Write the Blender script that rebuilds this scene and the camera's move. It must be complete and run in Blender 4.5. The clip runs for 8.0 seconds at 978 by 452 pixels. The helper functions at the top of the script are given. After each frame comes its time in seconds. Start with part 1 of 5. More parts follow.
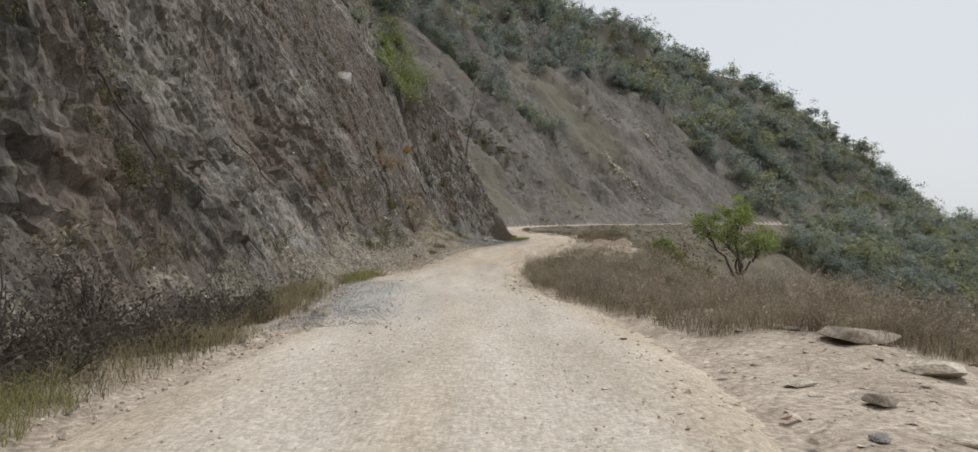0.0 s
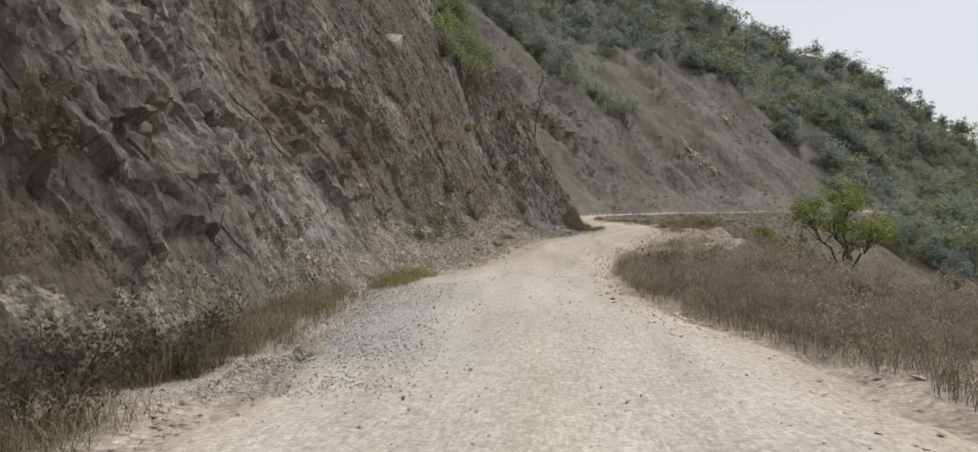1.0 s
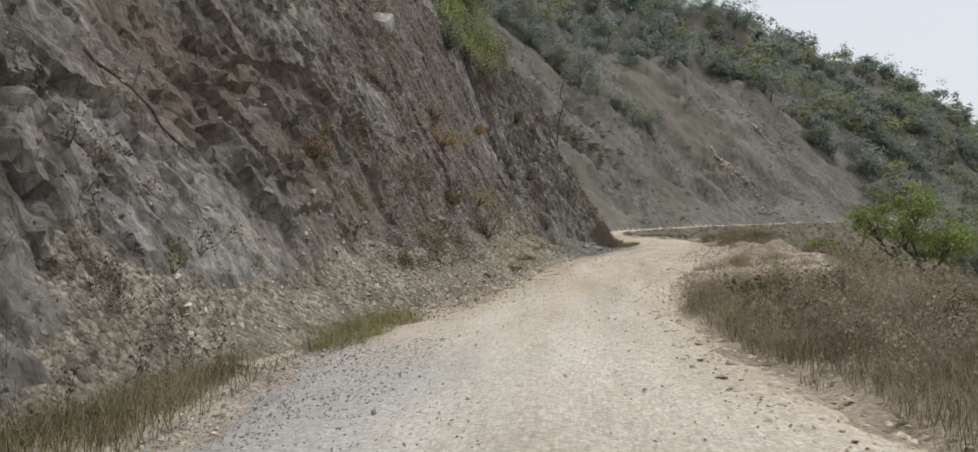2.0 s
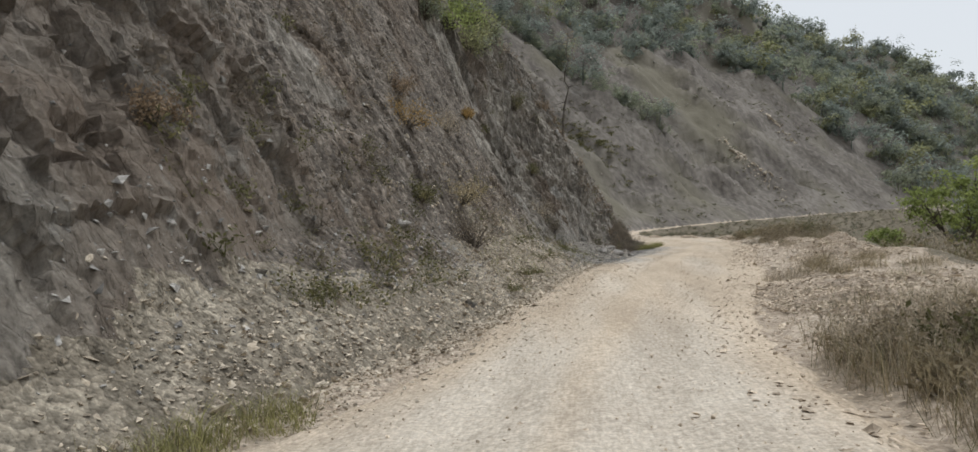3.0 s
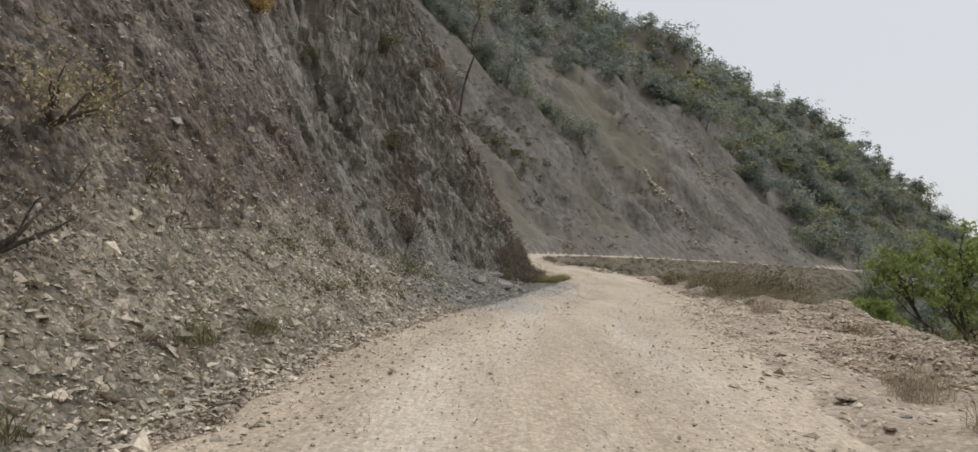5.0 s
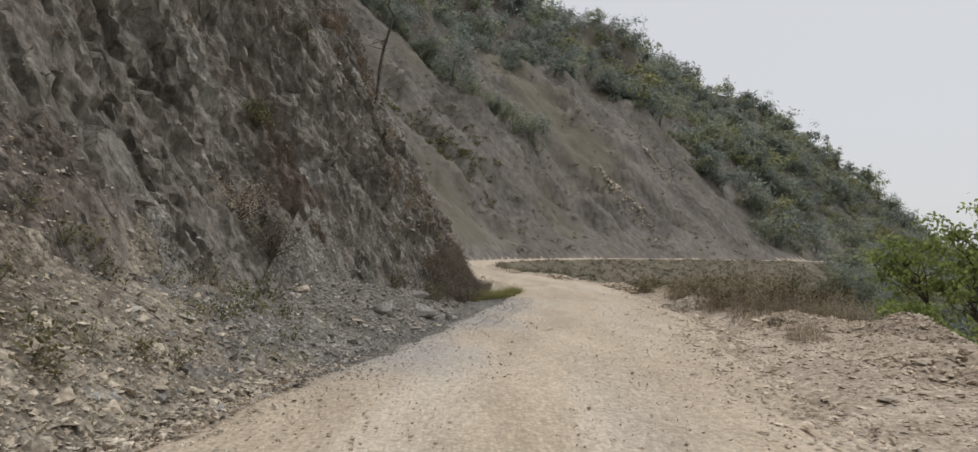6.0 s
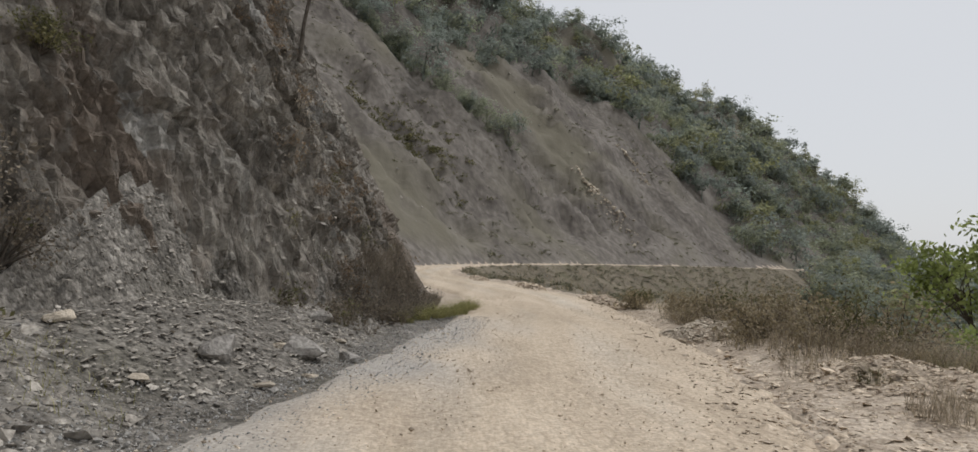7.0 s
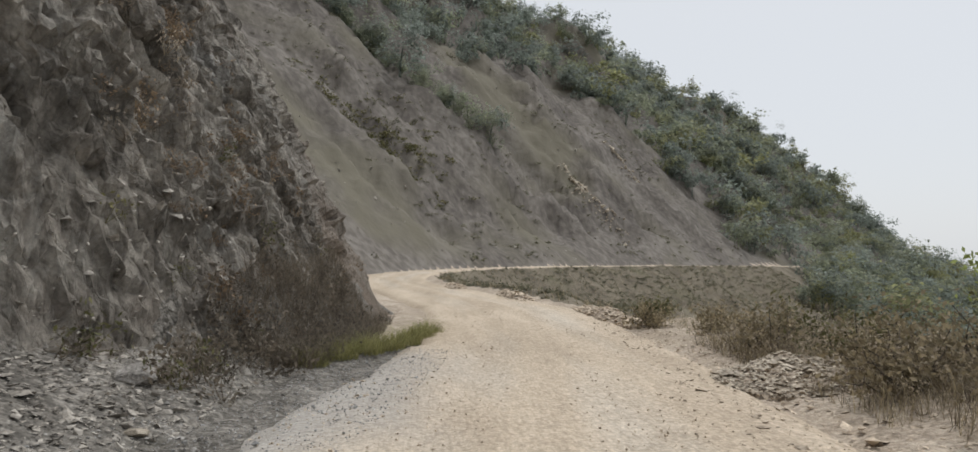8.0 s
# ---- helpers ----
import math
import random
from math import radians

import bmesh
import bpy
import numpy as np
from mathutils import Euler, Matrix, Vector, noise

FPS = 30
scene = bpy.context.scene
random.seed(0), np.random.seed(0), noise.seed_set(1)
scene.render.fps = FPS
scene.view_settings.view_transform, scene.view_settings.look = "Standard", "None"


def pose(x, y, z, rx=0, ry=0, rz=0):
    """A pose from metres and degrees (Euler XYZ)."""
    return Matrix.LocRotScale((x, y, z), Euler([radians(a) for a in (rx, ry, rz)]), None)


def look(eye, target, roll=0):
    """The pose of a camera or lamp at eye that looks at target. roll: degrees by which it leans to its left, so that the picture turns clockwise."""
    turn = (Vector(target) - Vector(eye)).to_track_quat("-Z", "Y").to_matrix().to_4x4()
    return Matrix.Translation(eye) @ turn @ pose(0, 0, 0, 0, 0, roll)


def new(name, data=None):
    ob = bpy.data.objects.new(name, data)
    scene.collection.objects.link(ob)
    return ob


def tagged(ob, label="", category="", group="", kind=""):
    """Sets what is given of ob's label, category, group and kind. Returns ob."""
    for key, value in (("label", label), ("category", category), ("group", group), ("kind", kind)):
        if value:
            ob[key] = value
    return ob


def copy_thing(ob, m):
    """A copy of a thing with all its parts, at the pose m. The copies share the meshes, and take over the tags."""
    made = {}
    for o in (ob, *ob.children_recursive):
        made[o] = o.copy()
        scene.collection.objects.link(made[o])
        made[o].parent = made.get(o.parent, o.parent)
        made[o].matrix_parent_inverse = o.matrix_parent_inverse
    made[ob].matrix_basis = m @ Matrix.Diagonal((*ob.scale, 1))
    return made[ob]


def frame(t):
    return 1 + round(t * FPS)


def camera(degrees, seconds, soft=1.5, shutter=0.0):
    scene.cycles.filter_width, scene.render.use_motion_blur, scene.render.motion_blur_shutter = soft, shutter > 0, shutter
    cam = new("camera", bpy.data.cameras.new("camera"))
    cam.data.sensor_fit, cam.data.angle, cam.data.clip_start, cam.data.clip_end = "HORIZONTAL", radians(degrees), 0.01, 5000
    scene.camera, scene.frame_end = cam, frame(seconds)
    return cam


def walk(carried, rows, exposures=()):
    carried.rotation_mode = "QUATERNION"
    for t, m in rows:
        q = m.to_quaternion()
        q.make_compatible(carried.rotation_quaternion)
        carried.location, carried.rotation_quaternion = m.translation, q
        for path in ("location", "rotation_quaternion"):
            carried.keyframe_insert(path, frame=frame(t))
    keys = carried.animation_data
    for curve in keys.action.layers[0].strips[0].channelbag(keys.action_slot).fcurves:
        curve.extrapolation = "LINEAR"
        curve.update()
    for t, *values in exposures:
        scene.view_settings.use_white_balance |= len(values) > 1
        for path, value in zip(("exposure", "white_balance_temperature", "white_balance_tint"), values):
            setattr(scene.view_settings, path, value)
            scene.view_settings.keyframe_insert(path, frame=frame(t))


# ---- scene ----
cam = camera(69.3, 8.0)
METRES, EYE, TILT, LEAN, TURN = 50.0, 1.6, -0.3, 0.0, 0.0
ROWS = [
    (0.0, 0.0, 0.0, 0.0, 0.0, 0.0, -0.0),
    (0.5, -0.0027, 0.0572, -0.0011, 3.59, -0.32, -0.34),
    (1.0, -0.0085, 0.1202, -0.0028, 5.34, -0.78, 0.31),
    (1.5, -0.0112, 0.1814, -0.0041, 6.44, 0.25, 0.44),
    (3.0, -0.0205, 0.3834, -0.0045, 7.99, 1.38, 4.33),
    (3.5, -0.0191, 0.4445, -0.0047, 7.72, 2.43, 4.59),
    (4.0, -0.0147, 0.5092, -0.0041, 4.77, 3.22, 4.98),
    (4.5, -0.0082, 0.569, -0.0037, 2.0, 2.47, -0.42),
    (4.7, -0.0045, 0.5965, -0.0032, 1.3, 2.0, -3.2),
    (6.0, 0.0215, 0.7778, 0.0011, -2.87, 2.63, -0.78),
    (6.5, 0.0329, 0.8348, 0.0018, -4.19, 3.09, -0.65),
    (7.0, 0.0447, 0.8953, 0.0025, -4.78, 2.99, -1.44),
    (7.5, 0.0536, 0.9577, 0.0019, -5.13, 3.28, -1.15),
    (8.0, 0.0647, 1.0095, 0.0042, -5.78, 3.27, -0.15),
]
walk(cam, [(t, pose(0, 0, EYE, TILT, LEAN, TURN) @ pose(METRES * x, METRES * y, METRES * z, 90 + pitch, roll, yaw)) for t, x, y, z, yaw, pitch, roll in ROWS],
     [(0.0, 0.06, 6400, 10), (1.5, 0.12, 6380, 9), (3.0, 0.12, 6350, 9), (4.5, 0.04, 6430, 10), (6.0, -0.08, 6540, 11), (7.0, -0.06, 6500, 11), (8.0, 0.08, 6420, 10)])

# ---------------------------------------------------------------- light
SUN_AZ, SUN_EL = radians(42), radians(62)      # azimuth from +y towards +x
world = bpy.data.worlds.new("hazy_sky")
world.use_nodes = True
scene.world = world
wn, wl = world.node_tree.nodes, world.node_tree.links
wn.clear()
sky = wn.new("ShaderNodeTexSky")
sky.sky_type, sky.sun_disc = "NISHITA", False
sky.sun_elevation, sky.sun_rotation = SUN_EL, SUN_AZ
sky.altitude, sky.air_density, sky.dust_density, sky.ozone_density = 900, 1.0, 6.0, 1.0
haze = wn.new("ShaderNodeMixRGB")             # thick dry-season haze whitens the sky
haze.inputs[0].default_value = 0.85
haze.inputs[2].default_value = (7.35, 7.55, 7.72, 1)
back = wn.new("ShaderNodeBackground")
back.inputs[1].default_value = 0.1
wout = wn.new("ShaderNodeOutputWorld")
wl.new(sky.outputs[0], haze.inputs[1])
wl.new(haze.outputs[0], back.inputs[0])
wl.new(back.outputs[0], wout.inputs[0])
sun_data = bpy.data.lights.new("sun", "SUN")
sun_data.energy, sun_data.angle, sun_data.color = 1.85, radians(11), (1.0, 0.982, 0.955)
sun = new("sun", sun_data)
to_sun = Vector((math.sin(SUN_AZ) * math.cos(SUN_EL), math.cos(SUN_AZ) * math.cos(SUN_EL), math.sin(SUN_EL)))
sun.matrix_world = look(to_sun * 200, (0, 0, 0))

# ---------------------------------------------------------------- materials


def material(name, colours, scale, rough=0.9, bump=0.3, fine=14.0, stretch=(1, 1, 1), metal=0.0, vary=0.0, stain=None, relief=0.0):
    """Two-scale procedural surface: large patches, fine grain, bump. colours: dark, mid, light."""
    m = bpy.data.materials.new(name)
    m.use_nodes = True
    n, l = m.node_tree.nodes, m.node_tree.links
    bsdf = n["Principled BSDF"]
    bsdf.inputs["Roughness"].default_value, bsdf.inputs["Metallic"].default_value = rough, metal
    bsdf.inputs["Specular IOR Level"].default_value = 0.2
    tc, mp = n.new("ShaderNodeTexCoord"), n.new("ShaderNodeMapping")
    mp.inputs["Scale"].default_value = stretch
    l.new(tc.outputs["Object"], mp.inputs[0])
    big, small = n.new("ShaderNodeTexNoise"), n.new("ShaderNodeTexNoise")
    big.inputs["Scale"].default_value, big.inputs["Detail"].default_value = scale, 6
    big.inputs["Roughness"].default_value = 0.62
    small.inputs["Scale"].default_value, small.inputs["Detail"].default_value = scale * fine, 4
    l.new(mp.outputs[0], big.inputs[0]), l.new(mp.outputs[0], small.inputs[0])
    mix = n.new("ShaderNodeMath")
    mix.operation = "MULTIPLY_ADD"
    mix.inputs[1].default_value = 0.45
    l.new(small.outputs[0], mix.inputs[0])
    half = n.new("ShaderNodeMath")
    half.operation = "MULTIPLY"
    half.inputs[1].default_value = 0.55
    l.new(big.outputs[0], half.inputs[0]), l.new(half.outputs[0], mix.inputs[2])
    ramp = n.new("ShaderNodeValToRGB")
    ramp.color_ramp.elements[0].position, ramp.color_ramp.elements[1].position = 0.39, 0.61
    ramp.color_ramp.elements[0].color = (*colours[0], 1)
    ramp.color_ramp.elements[1].color = (*colours[2], 1)
    e = ramp.color_ramp.elements.new(0.5)
    e.color = (*colours[1], 1)
    l.new(mix.outputs[0], ramp.inputs[0])
    colour = ramp.outputs[0]
    if stain:                                  # broad patches of another tone: colour, scale, lower limit
        st = n.new("ShaderNodeTexNoise")
        st.inputs["Scale"].default_value, st.inputs["Detail"].default_value = stain[1], 5
        l.new(tc.outputs["Object"], st.inputs[0])
        sr = n.new("ShaderNodeValToRGB")
        sr.color_ramp.elements[0].position, sr.color_ramp.elements[1].position = stain[2], stain[2] + 0.14
        l.new(st.outputs[0], sr.inputs[0])
        sm = n.new("ShaderNodeMixRGB")
        sm.inputs[2].default_value = (*stain[0], 1)
        l.new(sr.outputs[0], sm.inputs[0]), l.new(colour, sm.inputs[1])
        colour = sm.outputs[0]
    if vary:                                   # each loose piece of a mesh its own tone
        geo, hsv, mr = n.new("ShaderNodeNewGeometry"), n.new("ShaderNodeHueSaturation"), n.new("ShaderNodeMapRange")
        oi, add = n.new("ShaderNodeObjectInfo"), n.new("ShaderNodeMath")
        l.new(geo.outputs["Random Per Island"], add.inputs[0]), l.new(oi.outputs["Random"], add.inputs[1])
        fr = n.new("ShaderNodeMath")
        fr.operation = "FRACT"
        l.new(add.outputs[0], fr.inputs[0])
        mr.inputs[3].default_value, mr.inputs[4].default_value = 1 - vary, 1 + vary
        l.new(fr.outputs[0], mr.inputs[0]), l.new(mr.outputs[0], hsv.inputs["Value"])
        l.new(colour, hsv.inputs["Color"])
        colour = hsv.outputs[0]
    l.new(colour, bsdf.inputs["Base Color"])
    if bump:
        bp = n.new("ShaderNodeBump")
        bp.inputs["Strength"].default_value, bp.inputs["Distance"].default_value = bump, relief or 0.35 / scale / fine * 4
        l.new(mix.outputs[0], bp.inputs["Height"]), l.new(bp.outputs[0], bsdf.inputs["Normal"])
    return m


def add_gravel(m, scale, tone, relief, stretch=1.0):
    """Lays a mosaic of small stones over a material: each of its own tone, standing a little proud."""
    n, l = m.node_tree.nodes, m.node_tree.links
    bsdf = n["Principled BSDF"]
    before, normal = bsdf.inputs["Base Color"].links[0].from_socket, bsdf.inputs["Normal"].links[0].from_socket
    for sc, tn, rl in ((scale, tone, relief), (scale * 2.7, tone * .8, relief * .4)):
        tc, mp, vo, rm, mu, sep, bp, ns, ad = (n.new("ShaderNode" + k) for k in ("TexCoord", "Mapping", "TexVoronoi", "MapRange", "MixRGB", "SeparateColor", "Bump", "TexNoise", "VectorMath"))
        mp.inputs["Scale"].default_value = (1, stretch, 1)
        ns.inputs["Scale"].default_value, ns.inputs["Detail"].default_value = sc * .8, 3
        ad.operation = "MULTIPLY_ADD"
        ad.inputs[1].default_value = (.6 / sc,) * 3
        l.new(tc.outputs["Object"], mp.inputs[0]), l.new(mp.outputs[0], ns.inputs[0])
        l.new(ns.outputs["Color"], ad.inputs[0]), l.new(mp.outputs[0], ad.inputs[2]), l.new(ad.outputs[0], vo.inputs[0])
        vo.inputs["Scale"].default_value = sc
        l.new(vo.outputs["Color"], sep.inputs[0]), l.new(sep.outputs[0], rm.inputs[0])
        rm.inputs[3].default_value, rm.inputs[4].default_value = 1 - tn, 1 + tn * .8
        mu.blend_type, mu.inputs[0].default_value = "MULTIPLY", 1.0
        l.new(before, mu.inputs[1]), l.new(rm.outputs[0], mu.inputs[2])
        bp.invert = True
        bp.inputs["Strength"].default_value, bp.inputs["Distance"].default_value = .7, rl
        l.new(vo.outputs["Distance"], bp.inputs["Height"]), l.new(normal, bp.inputs["Normal"])
        before, normal = mu.outputs[0], bp.outputs[0]
    l.new(before, bsdf.inputs["Base Color"]), l.new(normal, bsdf.inputs["Normal"])
    return m


def road_material():
    """Dusty gravel: paler where wheels have packed it, browner and looser towards the edges."""
    m = material("dusty_gravel_road", ((.415, .365, .30), (.51, .455, .38), (.605, .55, .47)), 0.9, 0.95, 0.4, 30, (1, .2, 1), relief=.014)
    n, l = m.node_tree.nodes, m.node_tree.links
    bsdf = n["Principled BSDF"]
    before = bsdf.inputs["Base Color"].links[0].from_socket
    at, tc, ns, ad, rp, mx = (n.new("ShaderNode" + k) for k in ("Attribute", "TexCoord", "TexNoise", "Math", "ValToRGB", "MixRGB"))
    at.attribute_name = "looseness"
    ns.inputs["Scale"].default_value, ns.inputs["Detail"].default_value = .9, 7
    along = n.new("ShaderNodeMapping")
    along.inputs["Scale"].default_value = (1, .09, 1)
    l.new(tc.outputs["Object"], along.inputs[0]), l.new(along.outputs[0], ns.inputs[0])
    l.new(ns.outputs[0], ad.inputs[0]), l.new(at.outputs["Fac"], ad.inputs[1])
    rp.color_ramp.elements[0].position, rp.color_ramp.elements[1].position = .6, 1.15
    l.new(ad.outputs[0], rp.inputs[0])
    mx.blend_type, mx.inputs[2].default_value = "MULTIPLY", (.955, .89, .815, 1)
    l.new(rp.outputs[0], mx.inputs[0]), l.new(before, mx.inputs[1])
    ag, gx_ = n.new("ShaderNodeAttribute"), n.new("ShaderNodeMixRGB")
    ag.attribute_name = "washed_grit"             # grey fines washed down from the cutting
    gx_.inputs[2].default_value = (.355, .352, .34, 1)
    l.new(ag.outputs["Fac"], gx_.inputs[0]), l.new(mx.outputs[0], gx_.inputs[1])
    l.new(gx_.outputs[0], bsdf.inputs["Base Color"])
    return add_gravel(m, 24, .17, .008)


def rock_material(name, tones=((.10, .089, .075), (.182, .164, .140), (.298, .275, .238)), stained=.5):
    """Broken rock: grain, slanting streaks, blocks of differing tone and brown weathering."""
    m = material(name, tones, 0.5, 0.9, 0.8, 8, (1, 1.1, .55), stain=((.158, .128, .102), .22, 1.01 - stained), relief=.045)
    n, l = m.node_tree.nodes, m.node_tree.links
    bsdf = n["Principled BSDF"]
    before = bsdf.inputs["Base Color"].links[0].from_socket
    tc, mp, vo, rm, mu = (n.new("ShaderNode" + k) for k in ("TexCoord", "Mapping", "TexVoronoi", "MapRange", "MixRGB"))
    mp.inputs["Rotation"].default_value = (radians(24), 0, 0)
    mp.inputs["Scale"].default_value = (1, 1.3, .7)
    vo.inputs["Scale"].default_value = .8
    mu.blend_type, mu.inputs[0].default_value = "MULTIPLY", 1.0
    l.new(tc.outputs["Object"], mp.inputs[0]), l.new(mp.outputs[0], vo.inputs[0])
    rm.inputs[3].default_value, rm.inputs[4].default_value = .78, 1.26
    l.new(vo.outputs["Color"], rm.inputs[0])
    fine, bp2 = n.new("ShaderNodeTexNoise"), n.new("ShaderNodeBump")
    fine.inputs["Scale"].default_value, fine.inputs["Detail"].default_value, fine.inputs["Roughness"].default_value = 12, 10, .74
    bp2.inputs["Strength"].default_value, bp2.inputs["Distance"].default_value = .9, .06
    l.new(tc.outputs["Object"], fine.inputs[0]), l.new(fine.outputs[0], bp2.inputs["Height"])
    l.new(bsdf.inputs["Normal"].links[0].from_socket, bp2.inputs["Normal"]), l.new(bp2.outputs[0], bsdf.inputs["Normal"])
    pale, pr, pm, mp2 = (n.new("ShaderNode" + k) for k in ("TexNoise", "ValToRGB", "MixRGB", "Mapping"))
    pale.inputs["Scale"].default_value, pale.inputs["Detail"].default_value, pale.inputs["Roughness"].default_value = .42, 8, .72
    mp2.inputs["Scale"].default_value = (1, 1.2, .6)
    pr.color_ramp.elements[0].position, pr.color_ramp.elements[1].position = .56, .70
    pm.inputs[2].default_value = (.272, .262, .236, 1)
    l.new(tc.outputs["Object"], mp2.inputs[0]), l.new(mp2.outputs[0], pale.inputs[0]), l.new(pale.outputs[0], pr.inputs[0])
    l.new(pr.outputs[0], pm.inputs[0]), l.new(before, pm.inputs[1])
    before = pm.outputs[0]
    l.new(before, mu.inputs[1]), l.new(rm.outputs[0], mu.inputs[2])
    speck, sm2 = n.new("ShaderNodeMapRange"), n.new("ShaderNodeMixRGB")     # fine grain
    speck.inputs[1].default_value, speck.inputs[2].default_value, speck.inputs[3].default_value, speck.inputs[4].default_value = .32, .68, .68, 1.34
    sm2.blend_type, sm2.inputs[0].default_value = "MULTIPLY", 1.0
    l.new(fine.outputs[0], speck.inputs[0]), l.new(mu.outputs[0], sm2.inputs[1]), l.new(speck.outputs[0], sm2.inputs[2])
    l.new(sm2.outputs[0], bsdf.inputs["Base Color"])
    # slanting cracks between the blocks
    normal = bp2.outputs[0]
    for sc, dp in ((1.1, .05), (3.4, .016)):
        cr, cm, lim, wob, ad, bp3 = (n.new("ShaderNode" + k) for k in ("TexVoronoi", "Mapping", "MapRange", "TexNoise", "VectorMath", "Bump"))
        cm.inputs["Rotation"].default_value, cm.inputs["Scale"].default_value = (radians(-26), 0, 0), (1, 1.6, .6)
        wob.inputs["Scale"].default_value, wob.inputs["Detail"].default_value = sc * 1.5, 4
        ad.operation, ad.inputs[1].default_value = "MULTIPLY_ADD", (.45 / sc,) * 3
        cr.feature = "DISTANCE_TO_EDGE"
        cr.inputs["Scale"].default_value = sc
        lim.inputs[2].default_value = .09
        l.new(tc.outputs["Object"], cm.inputs[0]), l.new(cm.outputs[0], wob.inputs[0]), l.new(wob.outputs["Color"], ad.inputs[0]), l.new(cm.outputs[0], ad.inputs[2])
        l.new(ad.outputs[0], cr.inputs[0]), l.new(cr.outputs["Distance"], lim.inputs[0])
        bp3.inputs["Strength"].default_value, bp3.inputs["Distance"].default_value = .7, dp
        l.new(lim.outputs[0], bp3.inputs["Height"]), l.new(normal, bp3.inputs["Normal"])
        normal = bp3.outputs[0]
    l.new(normal, bsdf.inputs["Normal"])
    return m


def leaf_material(name, colours, scale=0.5, vary=0.35, through_light=0.3, haze_sheen=0.0):
    """Leaves: tone varies by leaf and by clump, and some light passes through. The last setting: a soft pale sheen that
    stands in for air haze.
    """
    m = material(name, colours, scale, rough=0.65, bump=0, fine=6, vary=vary)
    n, l = m.node_tree.nodes, m.node_tree.links
    bsdf, out = n["Principled BSDF"], n["Material Output"]
    if haze_sheen:
        bsdf.inputs["Specular IOR Level"].default_value, bsdf.inputs["Roughness"].default_value = .25, .6
        bsdf.inputs["Sheen Weight"].default_value, bsdf.inputs["Sheen Roughness"].default_value = haze_sheen, .6
    tr, mx = n.new("ShaderNodeBsdfTranslucent"), n.new("ShaderNodeMixShader")
    mx.inputs[0].default_value = through_light
    l.new(bsdf.inputs["Base Color"].links[0].from_socket, tr.inputs[0])
    l.new(bsdf.outputs[0], mx.inputs[1]), l.new(tr.outputs[0], mx.inputs[2])
    l.new(mx.outputs[0], out.inputs[0])
    return m


M_ROAD = road_material()
M_GROUND = add_gravel(material("dry_stony_soil", ((.30, .246, .19), (.425, .357, .285), (.54, .465, .378)), 0.8, 0.95, 0.5, 14, stain=((.36, .30, .23), .3, .54), relief=.035), 16, .2, .022)
M_SLOPE = material("dry_grassy_slope", ((.10, .086, .063), (.16, .138, .103), (.23, .20, .15)), 0.4, 0.95, 0.8, 12, stain=((.125, .115, .075), .2, .55))
M_HILL = material("bare_scree_slope", ((.098, .087, .077), (.148, .133, .117), (.215, .197, .174)), 0.11, 0.95, 0.7, 11, (1, 1, .6), stain=((.155, .142, .108), .05, .5), relief=.4)
M_ROCK = rock_material("weathered_cut_rock")
M_TOE = add_gravel(material("scree_earth", ((.13, .112, .086), (.213, .187, .147), (.32, .286, .228)), 1.2, 0.95, 0.8, 10, stain=((.16, .14, .105), .4, .55), relief=.06), 9, .33, .06)
M_DARKSCREE = add_gravel(material("dark_stony_earth", ((.082, .069, .057), (.132, .113, .094), (.2, .176, .148)), 0.7, 0.95, 0.8, 10, stain=((.12, .096, .075), .3, .5), relief=.06), 6, .42, .07)
M_STONE = material("broken_stone", ((.30, .26, .205), (.45, .392, .315), (.60, .535, .44)), 2.2, 0.9, 0.4, 8, vary=.3)
M_TANSTONE = material("flaked_tan_stone", ((.33, .27, .205), (.485, .405, .315), (.64, .55, .44)), 2.2, 0.9, 0.4, 8, vary=.3)
M_SCREESTONE = material("dull_scree_stone", ((.27, .228, .175), (.41, .352, .275), (.56, .49, .39)), 2.2, 0.9, 0.4, 8, vary=.35)
M_RUBBLE = material("grey_brown_rubble", ((.19, .173, .15), (.305, .28, .244), (.43, .40, .355)), 2.2, 0.9, 0.4, 8, vary=.35)
M_RUBBLESOIL = add_gravel(material("grey_rubble_earth", ((.105, .096, .083), (.175, .162, .142), (.27, .252, .224)), 1.2, 0.95, 0.8, 10, stain=((.15, .14, .118), .4, .55), relief=.06), 9, .33, .06)
M_GREYSTONE = material("grey_gravel", ((.16, .153, .143), (.255, .244, .226), (.375, .36, .335)), 2.2, 0.9, 0.4, 8, vary=.4)
M_GRIT = material("blue_grey_grit", ((.235, .232, .225), (.33, .327, .317), (.435, .43, .415)), 2.2, 0.9, 0.4, 8, vary=.25)
M_BLOCK = material("grey_boulder", ((.17, .16, .145), (.28, .262, .24), (.40, .38, .35)), 1.6, 0.9, 0.5, 8, vary=.2)
M_BARK = material("grey_bark", ((.05, .042, .034), (.10, .085, .07), (.16, .14, .12)), 3, 0.9, 0.5, 6, (1, 1, .3))
# Haze over the far forest is put into these leaves: paler, bluer, slight sheen.
M_FOREST = leaf_material("hazed_forest_leaves", ((.155, .183, .162), (.235, .272, .238), (.315, .355, .305)), 0.12, .28, .55, .1)
